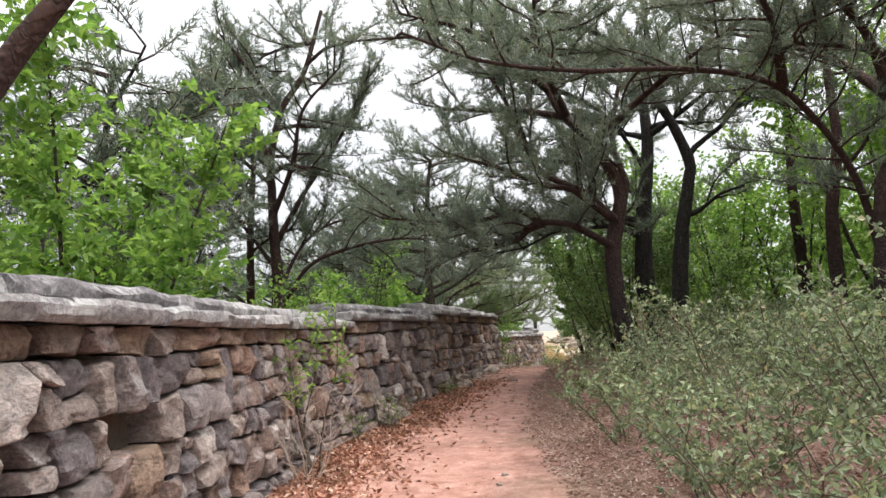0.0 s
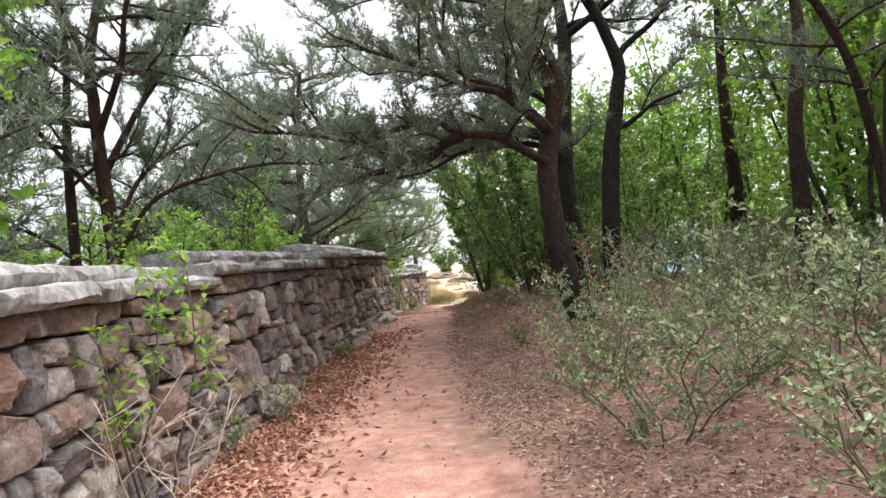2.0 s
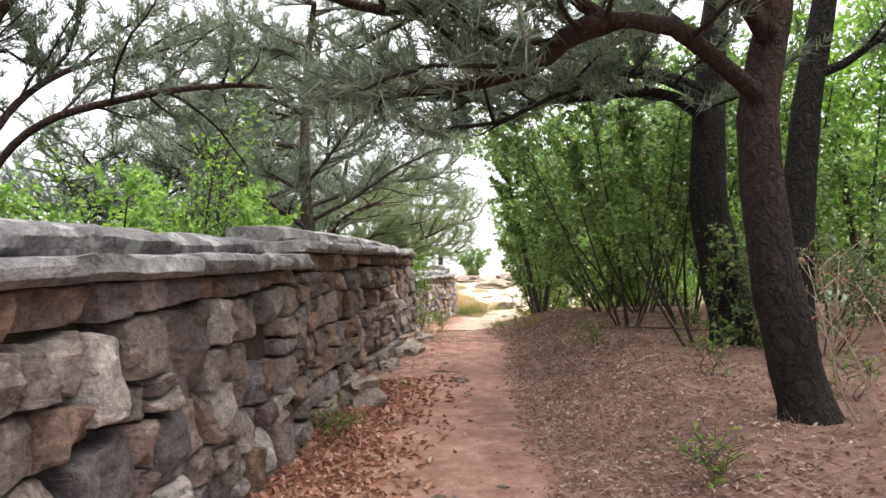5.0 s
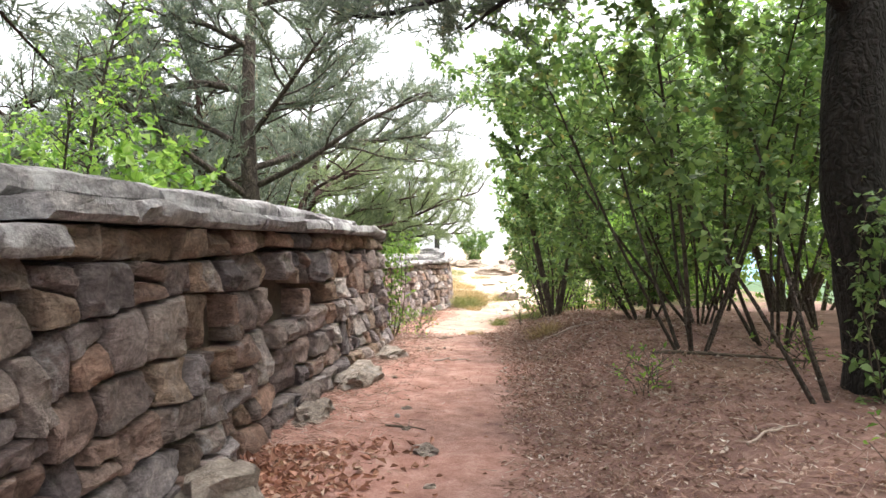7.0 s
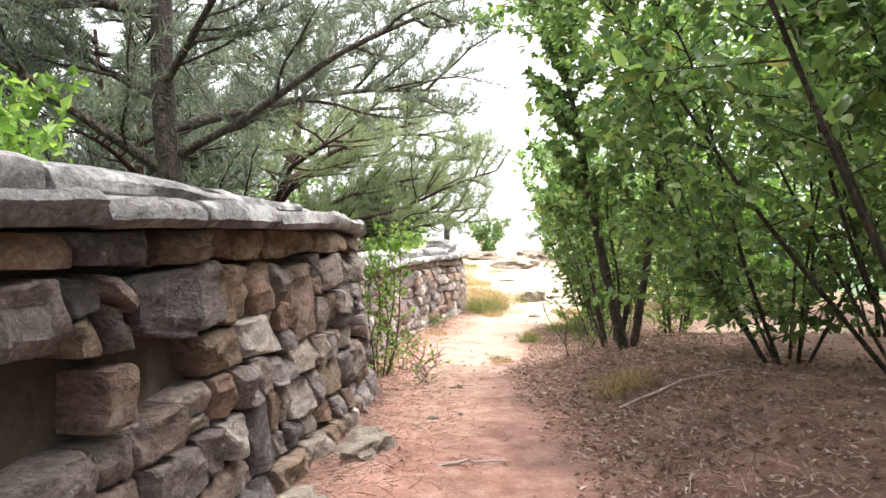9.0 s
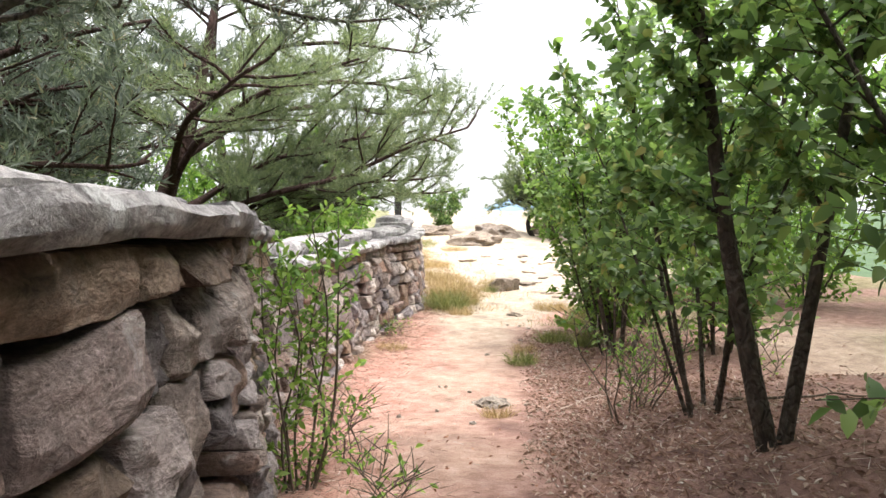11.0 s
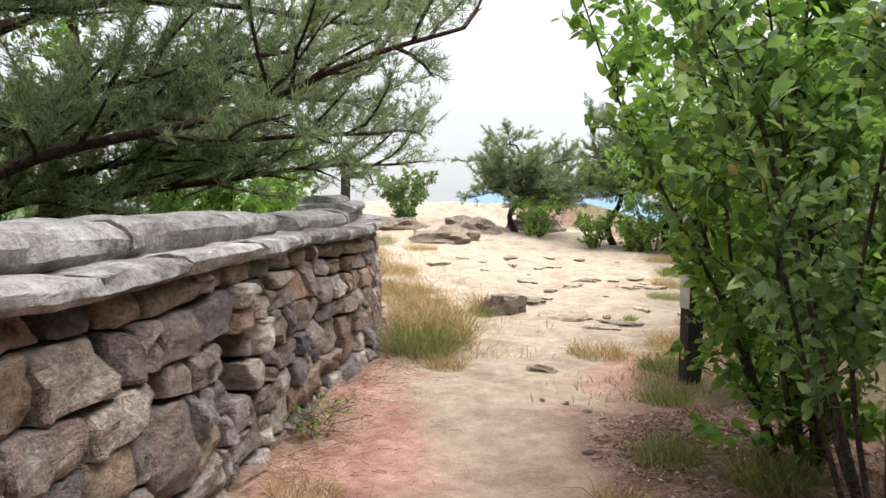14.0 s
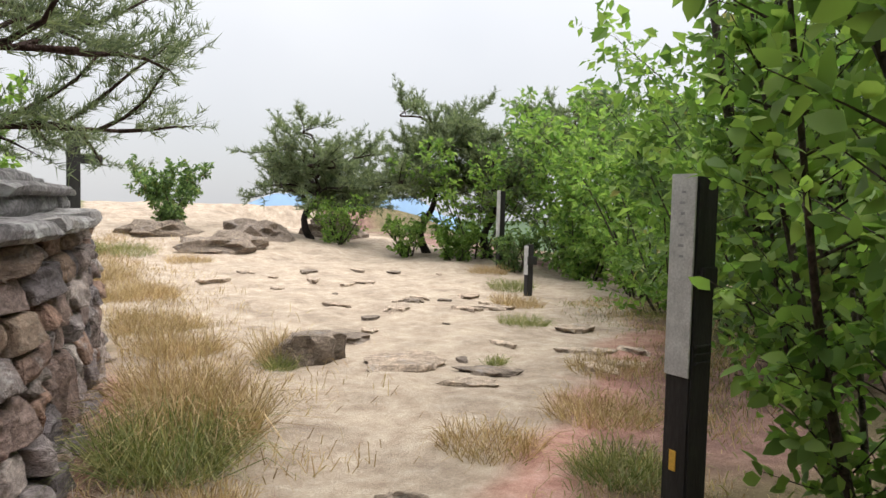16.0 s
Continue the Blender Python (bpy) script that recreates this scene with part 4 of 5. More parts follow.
for k, (px, py) in enumerate(((-4.5, 29.5), (12.5, 18.0), (-9.5, 14), (-3.5, 33.5), (-10, 26), (-2.0, 27.8), (13.5, 12.5), (-6.0, 28.5), (-8.2, 18.0), (-5.6, 12.3), (-8.6, 9.6), (-5.4, 36.5), (-8.5, 33.0), (-3.0, 29.6), (-12.5, 20.5), (-1.9, 32.6), (0.2, 38.0))):
    copy_thing(BACK[k % 3], Matrix.Translation((px, py, ground_z(px, py) - 0.1)) @ pose(0, 0, 0, 0, 0, 47 * k))
# far side of the clearing
for px, py, h, sd in ((11.1, 45.3, 2.6, 1), (13.2, 43.0, 3.3, 2), (14.4, 42.0, 3.3, 3), (15.6, 40.5, 3.8, 4), (12.4, 46.5, 2.6, 5)):
    pine((px, py, ground_z(px, py) - 0.2), [(0, 0, 0), (-0.3, 0, 0.7), (0.1, 0, 1.5), (-0.1, 0, h * 0.75), (0, 0, h)], [], 70 + sd, "wind-shaped dark pine at the edge of the clearing", 0.11, needles=M_NEEDLE2, auto=13, auto_len=1.2, density=0.9, per=9, width=0.022, length=0.15, bare=0.15, spread=0.75, bushy=3, group="pines at the clearing's edge")
broadleaf("young_tree", on_ground(7.5, 45.5), 401, "small round young tree alone on the sandy rise", "tree", 8, 1.5, 0.85, 0.12, 4200, M_LEAF2, 0.02, 0.1, 0.1)
for bx, by, h, sp, sd in ((11.3, 44.4, 1.2, 0.9, 1), (12.2, 42.4, 0.9, 0.6, 2), (12.9, 41.4, 0.8, 0.6, 3), (13.2, 39.6, 0.8, 0.5, 4), (13.9, 38.2, 2.6, 1.2, 5), (13.2, 36.2, 3.0, 1.4, 6), (12.0, 34.4, 3.4, 1.5, 7), (11.0, 32.6, 3.4, 1.5, 8), (9.6, 31.0, 3.2, 1.3, 9), (14.8, 36.6, 4.0, 1.8, 10), (12.9, 33.0, 4.2, 1.9, 11), (10.8, 30.0, 4.0, 1.7, 13), (13.7, 41.8, 3.4, 1.5, 14), (14.9, 40.0, 4.0, 1.8, 16), (14.3, 38.5, 3.8, 1.6, 17)):
    broadleaf("bush", on_ground(bx, by), 410 + sd, "bright green bush at the rim of the clearing", "bush", 7, h, sp, 0.1 if sd < 5 else 0.15, 1700 if sd < 5 else 3200, M_LEAF if sd % 4 else M_LEAF2, 0.02, 0.15, 0.06, M_BARK, arch=0.0 if sd < 5 else 0.6, group="bushes round the clearing")
# the leaning tree at the start of the wall
pine((-2.75, 2.5, -0.5), [(0, 0, 0), (0.35, 0.2, 1.6), (0.9, 0.45, 2.95), (1.15, 0.5, 3.35), (1.7, 0.7, 4.3)],
     [], 31, "dark leaning pine trunk beside the wall", 0.12, density=0.0, bare=0.7, spread=0.3)


# ---- the dry-stone wall ----
ARC = [0.0]
for (xa, ya), (xb, yb) in zip(FOOT[:-1], FOOT[1:]):
    ARC.append(ARC[-1] + math.hypot(xb - xa, yb - ya))


def foot_at(s):
    x, y = float(np.interp(s, ARC, FX)), float(np.interp(s, ARC, FY))
    e = 0.35
    dx, dy = float(np.interp(s + e, ARC, FX) - np.interp(s - e, ARC, FX)), float(np.interp(s + e, ARC, FY) - np.interp(s - e, ARC, FY))
    n = math.hypot(dx, dy)
    return x, y, dy / n, -dx / n


def arc_of(y):
    return float(np.interp(y, FY, ARC))


def on_wall(s, z, out):
    """A point of the wall's face: arc length, height, and metres proud of the face."""
    x, y, nx, ny = foot_at(s)
    off = out - 0.07 * max(0.0, z - 0.1)
    return Vector((x + nx * off, y + ny * off, z))


STONE_GRID = (0.0, 0.035, 0.12, 0.3, 0.5, 0.7, 0.88, 0.965, 1.0)


def stone_mesh(corners, proud, rng, seed, depth=0.2):
    """One rubble stone: a split block with chipped planes and worn arrises. corners are (s, z) in turn: low start, low end, high end, high start."""
    (s0, z0), (s1, z1), (s2, z2), (s3, z3) = corners
    w_, h_ = (s1 + s2 - s0 - s3) / 2, (z2 + z3 - z0 - z1) / 2
    nick = [(rng.uniform(0, 0.09) * w_ * rng.choice((1, 0, 0)), rng.uniform(0, 0.14) * h_ * rng.choice((1, 0, 0))) for _ in range(4)]
    s0, z0, s1, z1 = s0 + nick[0][0], z0 + nick[0][1], s1 - nick[1][0], z1 + nick[1][1]
    s2, z2, s3, z3 = s2 - nick[2][0], z2 - nick[2][1], s3 + nick[3][0], z3 - nick[3][1]
    n = len(STONE_GRID)
    verts, faces = [], []
    rough = rng.uniform(0.025, 0.06)
    tilt_u, tilt_v = rng.uniform(-0.03, 0.03), rng.uniform(-0.04, 0.02)
    cut = rng.uniform(0.0, 0.07)
    chips = []
    for _ in range(3):
        an = rng.uniform(0, 2 * math.pi)
        chips.append((math.cos(an), math.sin(an), rng.uniform(0.12, 0.4), rng.uniform(0.05, 0.16)))
    for w in STONE_GRID:
        for u in STONE_GRID:
            a, b = abs(2 * u - 1), abs(2 * w - 1)
            k = 1 - cut * (a * b) ** 2
            uu, ww = 0.5 + (u - 0.5) * k, 0.5 + (w - 0.5) * k
            s = (s0 * (1 - uu) + s1 * uu) * (1 - ww) + (s3 * (1 - uu) + s2 * uu) * ww
            z = (z0 * (1 - uu) + z1 * uu) * (1 - ww) + (z3 * (1 - uu) + z2 * uu) * ww
            edge = max(a, b)
            out = proud - 0.016 * max(0.0, (edge - 0.92) / 0.08) ** 1.5 - 0.012 * (a * b) ** 2 + tilt_u * (u - 0.5) + tilt_v * (w - 0.5)
            for cx, cy, far, steep in chips:
                out -= steep * max(0.0, cx * (u - 0.5) + cy * (w - 0.5) - far) * min(1.0, 3 * h_)
            out += rough * noise.noise((s * 5 + seed * 3.1, z * 6, seed)) + rough * 0.8 * noise.noise((s * 14, z * 14, seed * 1.7)) + 0.014 * noise.noise((s * 31, z * 38, seed * 0.7))
            verts.append(on_wall(s + 0.016 * noise.noise((s * 9, z * 9, seed)), z + 0.014 * noise.noise((s * 9, z * 9, seed + 4)), out))
    faces += [(j * n + i, j * n + i + 1, (j + 1) * n + i + 1, (j + 1) * n + i) for j in range(n - 1) for i in range(n - 1)]
    ring = [i for i in range(n)] + [j * n + n - 1 for j in range(1, n)] + [(n - 1) * n + i for i in range(n - 2, -1, -1)] + [j * n for j in range(n - 2, 0, -1)]
    base = len(verts)
    x, y, nx, ny = foot_at((s0 + s1) / 2)
    for r in ring:
        verts.append(verts[r] - Vector((nx, ny, 0)) * depth)
    m = len(ring)
    faces += [(ring[(k + 1) % m], ring[k], base + k, base + (k + 1) % m) for k in range(m)]
    return verts, faces


def slab_mesh(sa, sb, inner, outer, z_low, z_high, seed, crown=0.0, n=9):
    """One coping slab lofted along the wall, with chipped edges and an uneven top."""
    k = 5
    verts, faces = [], []
    ring_uv = [(i / k, 0) for i in range(k)] + [(1, 0.0), (1.0, 0.3), (1.0, 0.7)] + [(1 - i / k, 1) for i in range(k + 1)] + [(0, 0.5)]
    m = len(ring_uv)
    for a in range(n):
        t = a / (n - 1)
        s = sa + (sb - sa) * t
        zl, zh = z_low(s), z_high(s)
        end = 1 - 0.06 * abs(2 * t - 1) ** 6
        for u, w in ring_uv:
            out = -inner + (outer + inner) * u
            z = zl + (zh - zl) * (w * end) + (crown * (1 - (2 * u - 1) ** 2) * w)
            edge = 1.0 if u > 0.85 else 0.4
            q = noise.noise((s * 3.3 + seed, u * 2, w * 2 + seed)) * 0.03 + noise.noise((s * 11 + seed, u * 6, w * 5)) * 0.016
            out += q * edge - (0.025 if (u > 0.95 and w in (0, 1)) else 0)
            z += (noise.noise((s * 2.4, u * 3, seed + 3)) * 0.03 + noise.noise((s * 9, u * 7, seed + 5)) * 0.012) * (0.4 + 0.6 * w)
            x, y, nx, ny = foot_at(s)
            off = out - 0.07 * max(0.0, zl - 0.1)
            verts.append(Vector((x + nx * off, y + ny * off, z)))
    for a in range(n - 1):
        for b in range(m):
            b2 = (b + 1) % m
            faces.append((a * m + b, a * m + b2, (a + 1) * m + b2, (a + 1) * m + b))
    faces += [tuple(range(m - 1, -1, -1)), tuple((n - 1) * m + b for b in range(m))]
    return verts, faces


# name, start, end, (distance, coping underside) table, coping thickness, upper tier height, niches (y, z)
WALL_RUNS = [
    ("wall_1", -8.8, 9.75, [(-9, 1.52), (9.75, 1.5)], 0.11, 0.12, [(2.76, 1.0), (3.8, 0.97)]),
    ("wall_2", 9.75, 14.45, [(9.75, 1.61), (14.45, 1.63)], 0.115, 0.12, [(13.4, 1.15)]),
    ("wall_3", 14.45, 24.35, [(14.45, 1.77), (20.4, 1.76), (22.5, 1.66), (24.35, 1.5)], 0.11, 0.13, [(16.05, 1.15), (17.2, 1.33), (18.1, 1.28), (21.0, 1.0)]),
    ("wall_4", 24.35, 30.15, [(24.35, 1.3), (25.7, 1.17), (27.0, 1.12), (30.15, 1.11)], 0.095, 0.15, [(27.4, 0.6), (28.3, 0.7)]),
    ("wall_5", 30.15, 34.6, [(30.15, 1.1), (34.6, 1.12)], 0.1, 0.12, [(31.6, 0.75)]),
]


def build_wall(name, ya, yb, table, thick, tier, niches, seed):
    rng = random.Random(seed)
    wall = tagged(new(name), "weathered dry-stone parapet wall of grey-brown rubble", "stone wall", kind="structure")
    sa, sb = arc_of(ya), arc_of(yb)
    tx, tz = [arc_of(p[0]) for p in table], [p[1] for p in table]
    top = lambda s: float(np.interp(s, tx, tz))
    low = lambda s: ground_z(foot_at(s)[0] + 0.1, foot_at(s)[1]) - 0.1
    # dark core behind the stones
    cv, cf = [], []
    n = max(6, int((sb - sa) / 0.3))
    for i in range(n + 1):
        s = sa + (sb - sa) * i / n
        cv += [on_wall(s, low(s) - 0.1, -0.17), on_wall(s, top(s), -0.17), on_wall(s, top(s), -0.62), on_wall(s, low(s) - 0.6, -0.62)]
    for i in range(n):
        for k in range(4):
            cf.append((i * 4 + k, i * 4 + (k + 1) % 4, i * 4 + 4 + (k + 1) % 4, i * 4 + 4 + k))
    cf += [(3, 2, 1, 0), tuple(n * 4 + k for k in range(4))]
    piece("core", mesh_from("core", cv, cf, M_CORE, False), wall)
    # courses of rubble
    holes = [(arc_of(y), z) for y, z in niches]
    rows = 7
    cum = [0.0]
    for j in range(rows):
        cum.append(cum[-1] + (rng.uniform(0.75, 1.35) if j < rows - 1 else 0.72))
    cum = [c / cum[-1] for c in cum]
    def line(j, s):
        if j in (0, rows):
            return cum[j]
        return cum[j] + 0.055 * noise.noise((s * 0.8, j * 3.7, seed)) + 0.02 * noise.noise((s * 3, j * 5.1, seed))
    def zz(j, s):
        return low(s) + (top(s) - low(s)) * line(j, s)
    blocked = {j: [] for j in range(rows + 2)}
    count = 0
    for j in range(rows):
        spans, s = [], sa
        for a, b in sorted(blocked[j]) + [(sb, sb)]:
            if a - s > 0.04:
                spans.append((s, a))
            s = max(s, b)
        for a, b in spans:
            cuts = [a]
            while cuts[-1] < b:
                w = rng.uniform(0.28, 0.62) if j == rows - 1 else rng.uniform(0.14, 0.36) if rng.random() < 0.75 else rng.uniform(0.34, 0.55)
                cuts.append(cuts[-1] + w)
            cuts[-1] = b
            if len(cuts) > 2 and cuts[-1] - cuts[-2] < 0.12:
                cuts.pop(-2)
            skew = [0.0 if c in (a, b) else rng.uniform(-0.03, 0.03) for c in cuts]
            for i in range(len(cuts) - 1):
                c0, c1, k0, k1 = cuts[i], cuts[i + 1], skew[i], skew[i + 1]
                up = j + 1
                if j < rows - 1 and j < rows - 2 and 0.26 < c1 - c0 < 0.5 and rng.random() < 0.1 and all(c1 <= p or c0 >= q for p, q in blocked[j + 1]):
                    blocked[j + 1].append((c0 + k0, c1 + k1))
                    up = j + 2
                g = rng.uniform(0.002, 0.008)
                cm, zm = (c0 + c1) / 2, (zz(j, (c0 + c1) / 2) + zz(up, (c0 + c1) / 2)) / 2
                if any(c0 <= h + 0.02 and h - 0.02 <= c1 and zz(j, cm) < hz < zz(up, cm) for h, hz in holes):
                    continue
                corners = [(c0 - k0 + g, zz(j, c0) + g), (c1 - k1 - g, zz(j, c1) + g), (c1 + k1 - g, zz(up, c1) - g), (c0 + k0 + g, zz(up, c0) - g)]
                proud = rng.uniform(-0.015, 0.045) + (0.05 if j == 0 else 0) - (0.015 if j == rows - 1 else 0)
                shapes = [corners]
                (p0, p1, p2, p3) = corners
                if up == j + 1 and zz(up, cm) - zz(j, cm) > 0.2 and rng.random() < 0.22:
                    t0, t1 = rng.uniform(0.3, 0.7), rng.uniform(0.3, 0.7)
                    a0, a1 = (p0[0] + (p3[0] - p0[0]) * t0, p0[1] + (p3[1] - p0[1]) * t0), (p1[0] + (p2[0] - p1[0]) * t1, p1[1] + (p2[1] - p1[1]) * t1)
                    shapes = [[p0, p1, (a1[0], a1[1] - g), (a0[0], a0[1] - g)], [(a0[0], a0[1] + g), (a1[0], a1[1] + g), p2, p3]]
                for shape in shapes:
                    v, f = stone_mesh(shape, proud + rng.uniform(-0.012, 0.012), rng, seed * 13 + count * 0.37)
                    piece("stone", mesh_from("stone", v, f, M_TANSTONE if rng.random() < (0.5 if j == rows - 1 else 0.12) else M_STONE, True, 17), wall)
                    count += 1
    # coping: a lower course of flat slabs, an upper set back
    for lo_off, inner, outer, z0, th, wmin, wmax, crown in ((0, 0.55, 0.09, 0.0, thick, 0.55, 1.25, 0.0), (1, 0.66, -0.16, thick - 0.01, tier, 0.7, 1.5, 0.03)):
        s = sa + (0.05 if lo_off else -0.03)
        end = sb - (0.45 if lo_off and name != "wall_3" else -0.06)
        while s < end - 0.15:
            e = min(end, s + rng.uniform(wmin, wmax))
            if end - e < 0.35:
                e = end
            dz = rng.uniform(-0.01, 0.012)
            v, f = slab_mesh(s + 0.006, e - 0.006, inner, outer + rng.uniform(-0.02, 0.025), lambda q: top(min(max(q, sa), sb)) + z0 + 0.003, lambda q: top(min(max(q, sa), sb)) + z0 + th * (1.0 if not lo_off or name != "wall_3" else lerp_table(q, [arc_of(18.0), arc_of(20.5)], [1.0, 0.35])) + dz, seed + s * 1.7, crown)
            piece("coping_slab", mesh_from("coping_slab", v, f, M_COPING, True, 28), wall, "lichen-spotted grey coping slab")
            s = e
    if name == "wall_5":
        for y0, y1, z0, th in ((31.6, 34.7, 0.215, 0.075), (31.9, 33.6, 0.29, 0.075), (33.5, 34.2, 0.29, 0.05)):
            v, f = slab_mesh(arc_of(y0), arc_of(y1), 0.72, -0.3 if z0 > 0.22 else -0.1, lambda q: top(q) + z0, lambda q: top(q) + z0 + th, y0 * 3.1, 0.01)
            piece("coping_slab", mesh_from("coping_slab", v, f, M_COPING, True, 28), wall, "dark stacked capping slab at the wall's end")
    return wall


for k, run in enumerate(WALL_RUNS):
    build_wall(*run, seed=40 + k)


# ---- posts and signs ----
def box_mesh(name, lo, hi, mat, bevel=0.006):
    bm = bmesh.new()
    bmesh.ops.create_cube(bm, size=1.0)
    for v in bm.verts:
        v.co = Vector([lo[k] + (v.co[k] + 0.5) * (hi[k] - lo[k]) for k in range(3)])
    bmesh.ops.bevel(bm, geom=bm.edges[:], offset=bevel, segments=2, affect="EDGES")
    me = bpy.data.meshes.new(name)
    bm.to_mesh(me)
    bm.free()
    me.materials.append(mat)
    return me


post = thing("marker_post", on_ground(6.58, 29.7, 0.12), "dark square wooden trail marker post with a pale plate", "marker post")
piece("post", box_mesh("post", (0, 0, 0), (0.15, 0.15, 1.74), M_POSTDARK, 0.01), post)
plate = piece("plate", box_mesh("plate", (-0.012, 0.004, 0.8), (-0.001, 0.146, 1.75), M_POSTPALE, 0.003), post, "weathered pale grey plate")
for k in range(7):
    piece("lettering", box_mesh("lettering", (-0.0145, 0.06, 1.66 - k * 0.05), (-0.0125, 0.092 if k % 2 else 0.084, 1.672 - k * 0.05), M_INK, 0.0005), plate, "faded vertical lettering")
piece("tag", box_mesh("tag", (-0.006, 0.06, 0.34), (-0.001, 0.1, 0.44), M_YELLOW, 0.002), post, "small yellow tag")
piece("box", box_mesh("box", (0.03, -0.03, 1.22), (0.13, -0.001, 1.32), M_POSTDARK, 0.006), post, "small dark box")
for bz in (0.86, 0.9, 0.94):
    piece("rib", box_mesh("rib", (0.02, -0.012, bz), (0.13, -0.001, bz + 0.015), M_POSTDARK, 0.003), post)
post = thing("marker_post", on_ground(13.1, 40.0, 0.1), "slim marker post with white face at the wood's edge", "marker post")
piece("post", box_mesh("post", (0, 0, 0), (0.13, 0.13, 1.75), M_POSTDARK, 0.01), post)
piece("plate", box_mesh("plate", (-0.012, 0.004, 0.7), (-0.001, 0.126, 1.76), M_POSTPALE, 0.003), post, "white plate")
post = thing("marker_post", on_ground(11.4, 36.9, 0.1), "short dark post with a pale band", "marker post")
piece("post", box_mesh("post", (0, 0, 0), (0.11, 0.11, 0.95), M_POSTDARK, 0.01), post)
piece("plate", box_mesh("plate", (-0.01, 0.004, 0.45), (-0.001, 0.106, 0.93), M_POSTPALE, 0.003), post, "pale band")
piece("cap", box_mesh("cap", (-0.03, -0.03, 0.62), (0.16, -0.001, 0.76), M_POSTDARK, 0.006), post)
sign = thing("signpost", on_ground(4.98, 39.8, 0.15), "dark wooden signpost with one short arm", "signpost")
piece("post", box_mesh("post", (-0.09, -0.09, 0), (0.09, 0.09, 2.24 - ground_z(4.98, 39.8) + 0.15), M_POSTDARK, 0.012), sign)
piece("arm", box_mesh("arm", (0.091, -0.06, 1.98 - ground_z(4.98, 39.8)), (0.4, 0.06, 2.12 - ground_z(4.98, 39.8)), M_POSTDARK, 0.012), sign, "short sign arm")


# ---- rocks ----
def rock_mesh(size, seed, mat, flat=0.0):
    bm = bmesh.new()
    bmesh.ops.create_icosphere(bm, subdivisions=3, radius=1.0)
    for v in bm.verts:
        p = v.co.normalized()
        k = 1 + 0.55 * noise.noise(p * 1.5 + Vector((seed, 0, 0))) + 0.3 * noise.noise(p * 3.5 + Vector((0, seed, 0))) + 0.06 * noise.noise(p * 9 + Vector((0, 0, seed)))
        q = p * k
        if flat:
            q.z = max(-flat, min(flat, q.z * 2.0)) + 0.06 * noise.noise(p * 4 + Vector((seed, 3, 0)))
        v.co = Vector((q.x * size[0], q.y * size[1], q.z * size[2]))
    me = bpy.data.meshes.new("rock")
    bm.to_mesh(me)
    bm.free()
    me.materials.append(mat)
    me.polygons.foreach_set("use_smooth", [True] * len(me.polygons))
    me.set_sharp_from_angle(angle=radians(32))
    return me


def rock(x, y, size, seed, mat, label, flat=0.0, sink=0.3, turn=0.0, group=""):
    ob = tagged(new("rock", rock_mesh(size, seed, mat, flat)), label, "rock", group)
    ob.matrix_world = Matrix.Translation((x, y, ground_z(x, y) + size[2] * (0.5 if not flat else flat) * (1 - sink * 2))) @ pose(0, 0, 0, 0, 0, turn)


rock(-0.92, 10.75, (0.2, 0.34, 0.24), 1.1, M_ROCK, "large pale boulder at the wall foot", sink=0.1)
rock(-0.72, 11.5, (0.14, 0.2, 0.12), 8.1, M_ROCK, "pale stone at the wall foot")
rock(0.3, 15.35, (0.24, 0.3, 0.2), 2.3, M_ROCK, "pale fractured boulder at the wall foot", sink=0.1, turn=-15)
rock(0.75, 17.2, (0.14, 0.26, 0.1), 2.9, M_ROCK, "pale flat stone at the wall foot", turn=-20)
rock(1.15, 18.4, (0.16, 0.4, 0.12), 3.9, M_ROCK, "pale flat stone at the wall foot", turn=-22)
rock(1.55, 19.7, (0.14, 0.3, 0.09), 4.4, M_ROCK, "pale flat stone at the wall foot", turn=-18)
rock(1.5, 16.3, (0.1, 0.09, 0.05), 5.5, M_ROCK, "small pale stone set in the path", sink=0.4)
rock(3.6, 25.1, (0.17, 0.14, 0.06), 6.1, M_ROCK, "flat pale stone beside the path", sink=0.4)
rock(5.55, 30.55, (0.13, 0.07, 0.05), 7.3, M_DARKROCK, "small dark stone lying on the sand", sink=0.3, turn=-35)
rock(6.35, 33.75, (0.27, 0.18, 0.17), 7.9, M_DARKROCK, "brown block of stone among dry grass", flat=0.9, sink=0.15)
rock(9.3, 44.6, (0.9, 0.6, 0.4), 9.2, M_DARKROCK, "low dark outcrop on the sandy rise", sink=0.35)
rock(8.2, 43.2, (0.8, 0.5, 0.3), 10.2, M_DARKROCK, "low brown outcrop on the sandy rise", sink=0.35)
rock(7.2, 44.9, (0.9, 0.4, 0.25), 12.2, M_DARKROCK, "low brown bank below the young tree", sink=0.35)
rock(12.6, 47.5, (0.9, 0.5, 0.5), 13.2, M_DARKROCK, "dark boulder at the rim", sink=0.3)
rock(7.05, 33.3, (0.42, 0.3, 0.1), 11.2, M_SANDROCK, "broad flat slab bedded in the sand", flat=0.45, sink=0.4, turn=20, group="bedded slabs")
_rr = random.Random(17)
for k in range(44):
    y = _rr.uniform(32.2, 41)
    x = lerp_table(y, [32, 36, 41], [7.4, 8.4, 9.6]) + _rr.gauss(0, 1.3)
    w = _rr.uniform(0.05, 0.26)
    rock(x, y, (w, w * _rr.uniform(0.35, 0.8), 0.04 + w * 0.12), 20 + k * 1.3, M_SANDROCK if k % 4 else M_DARKROCK, "flat stone bedded in the sandy ground", flat=0.45, sink=0.42, turn=_rr.uniform(0, 180), group="bedded slabs")
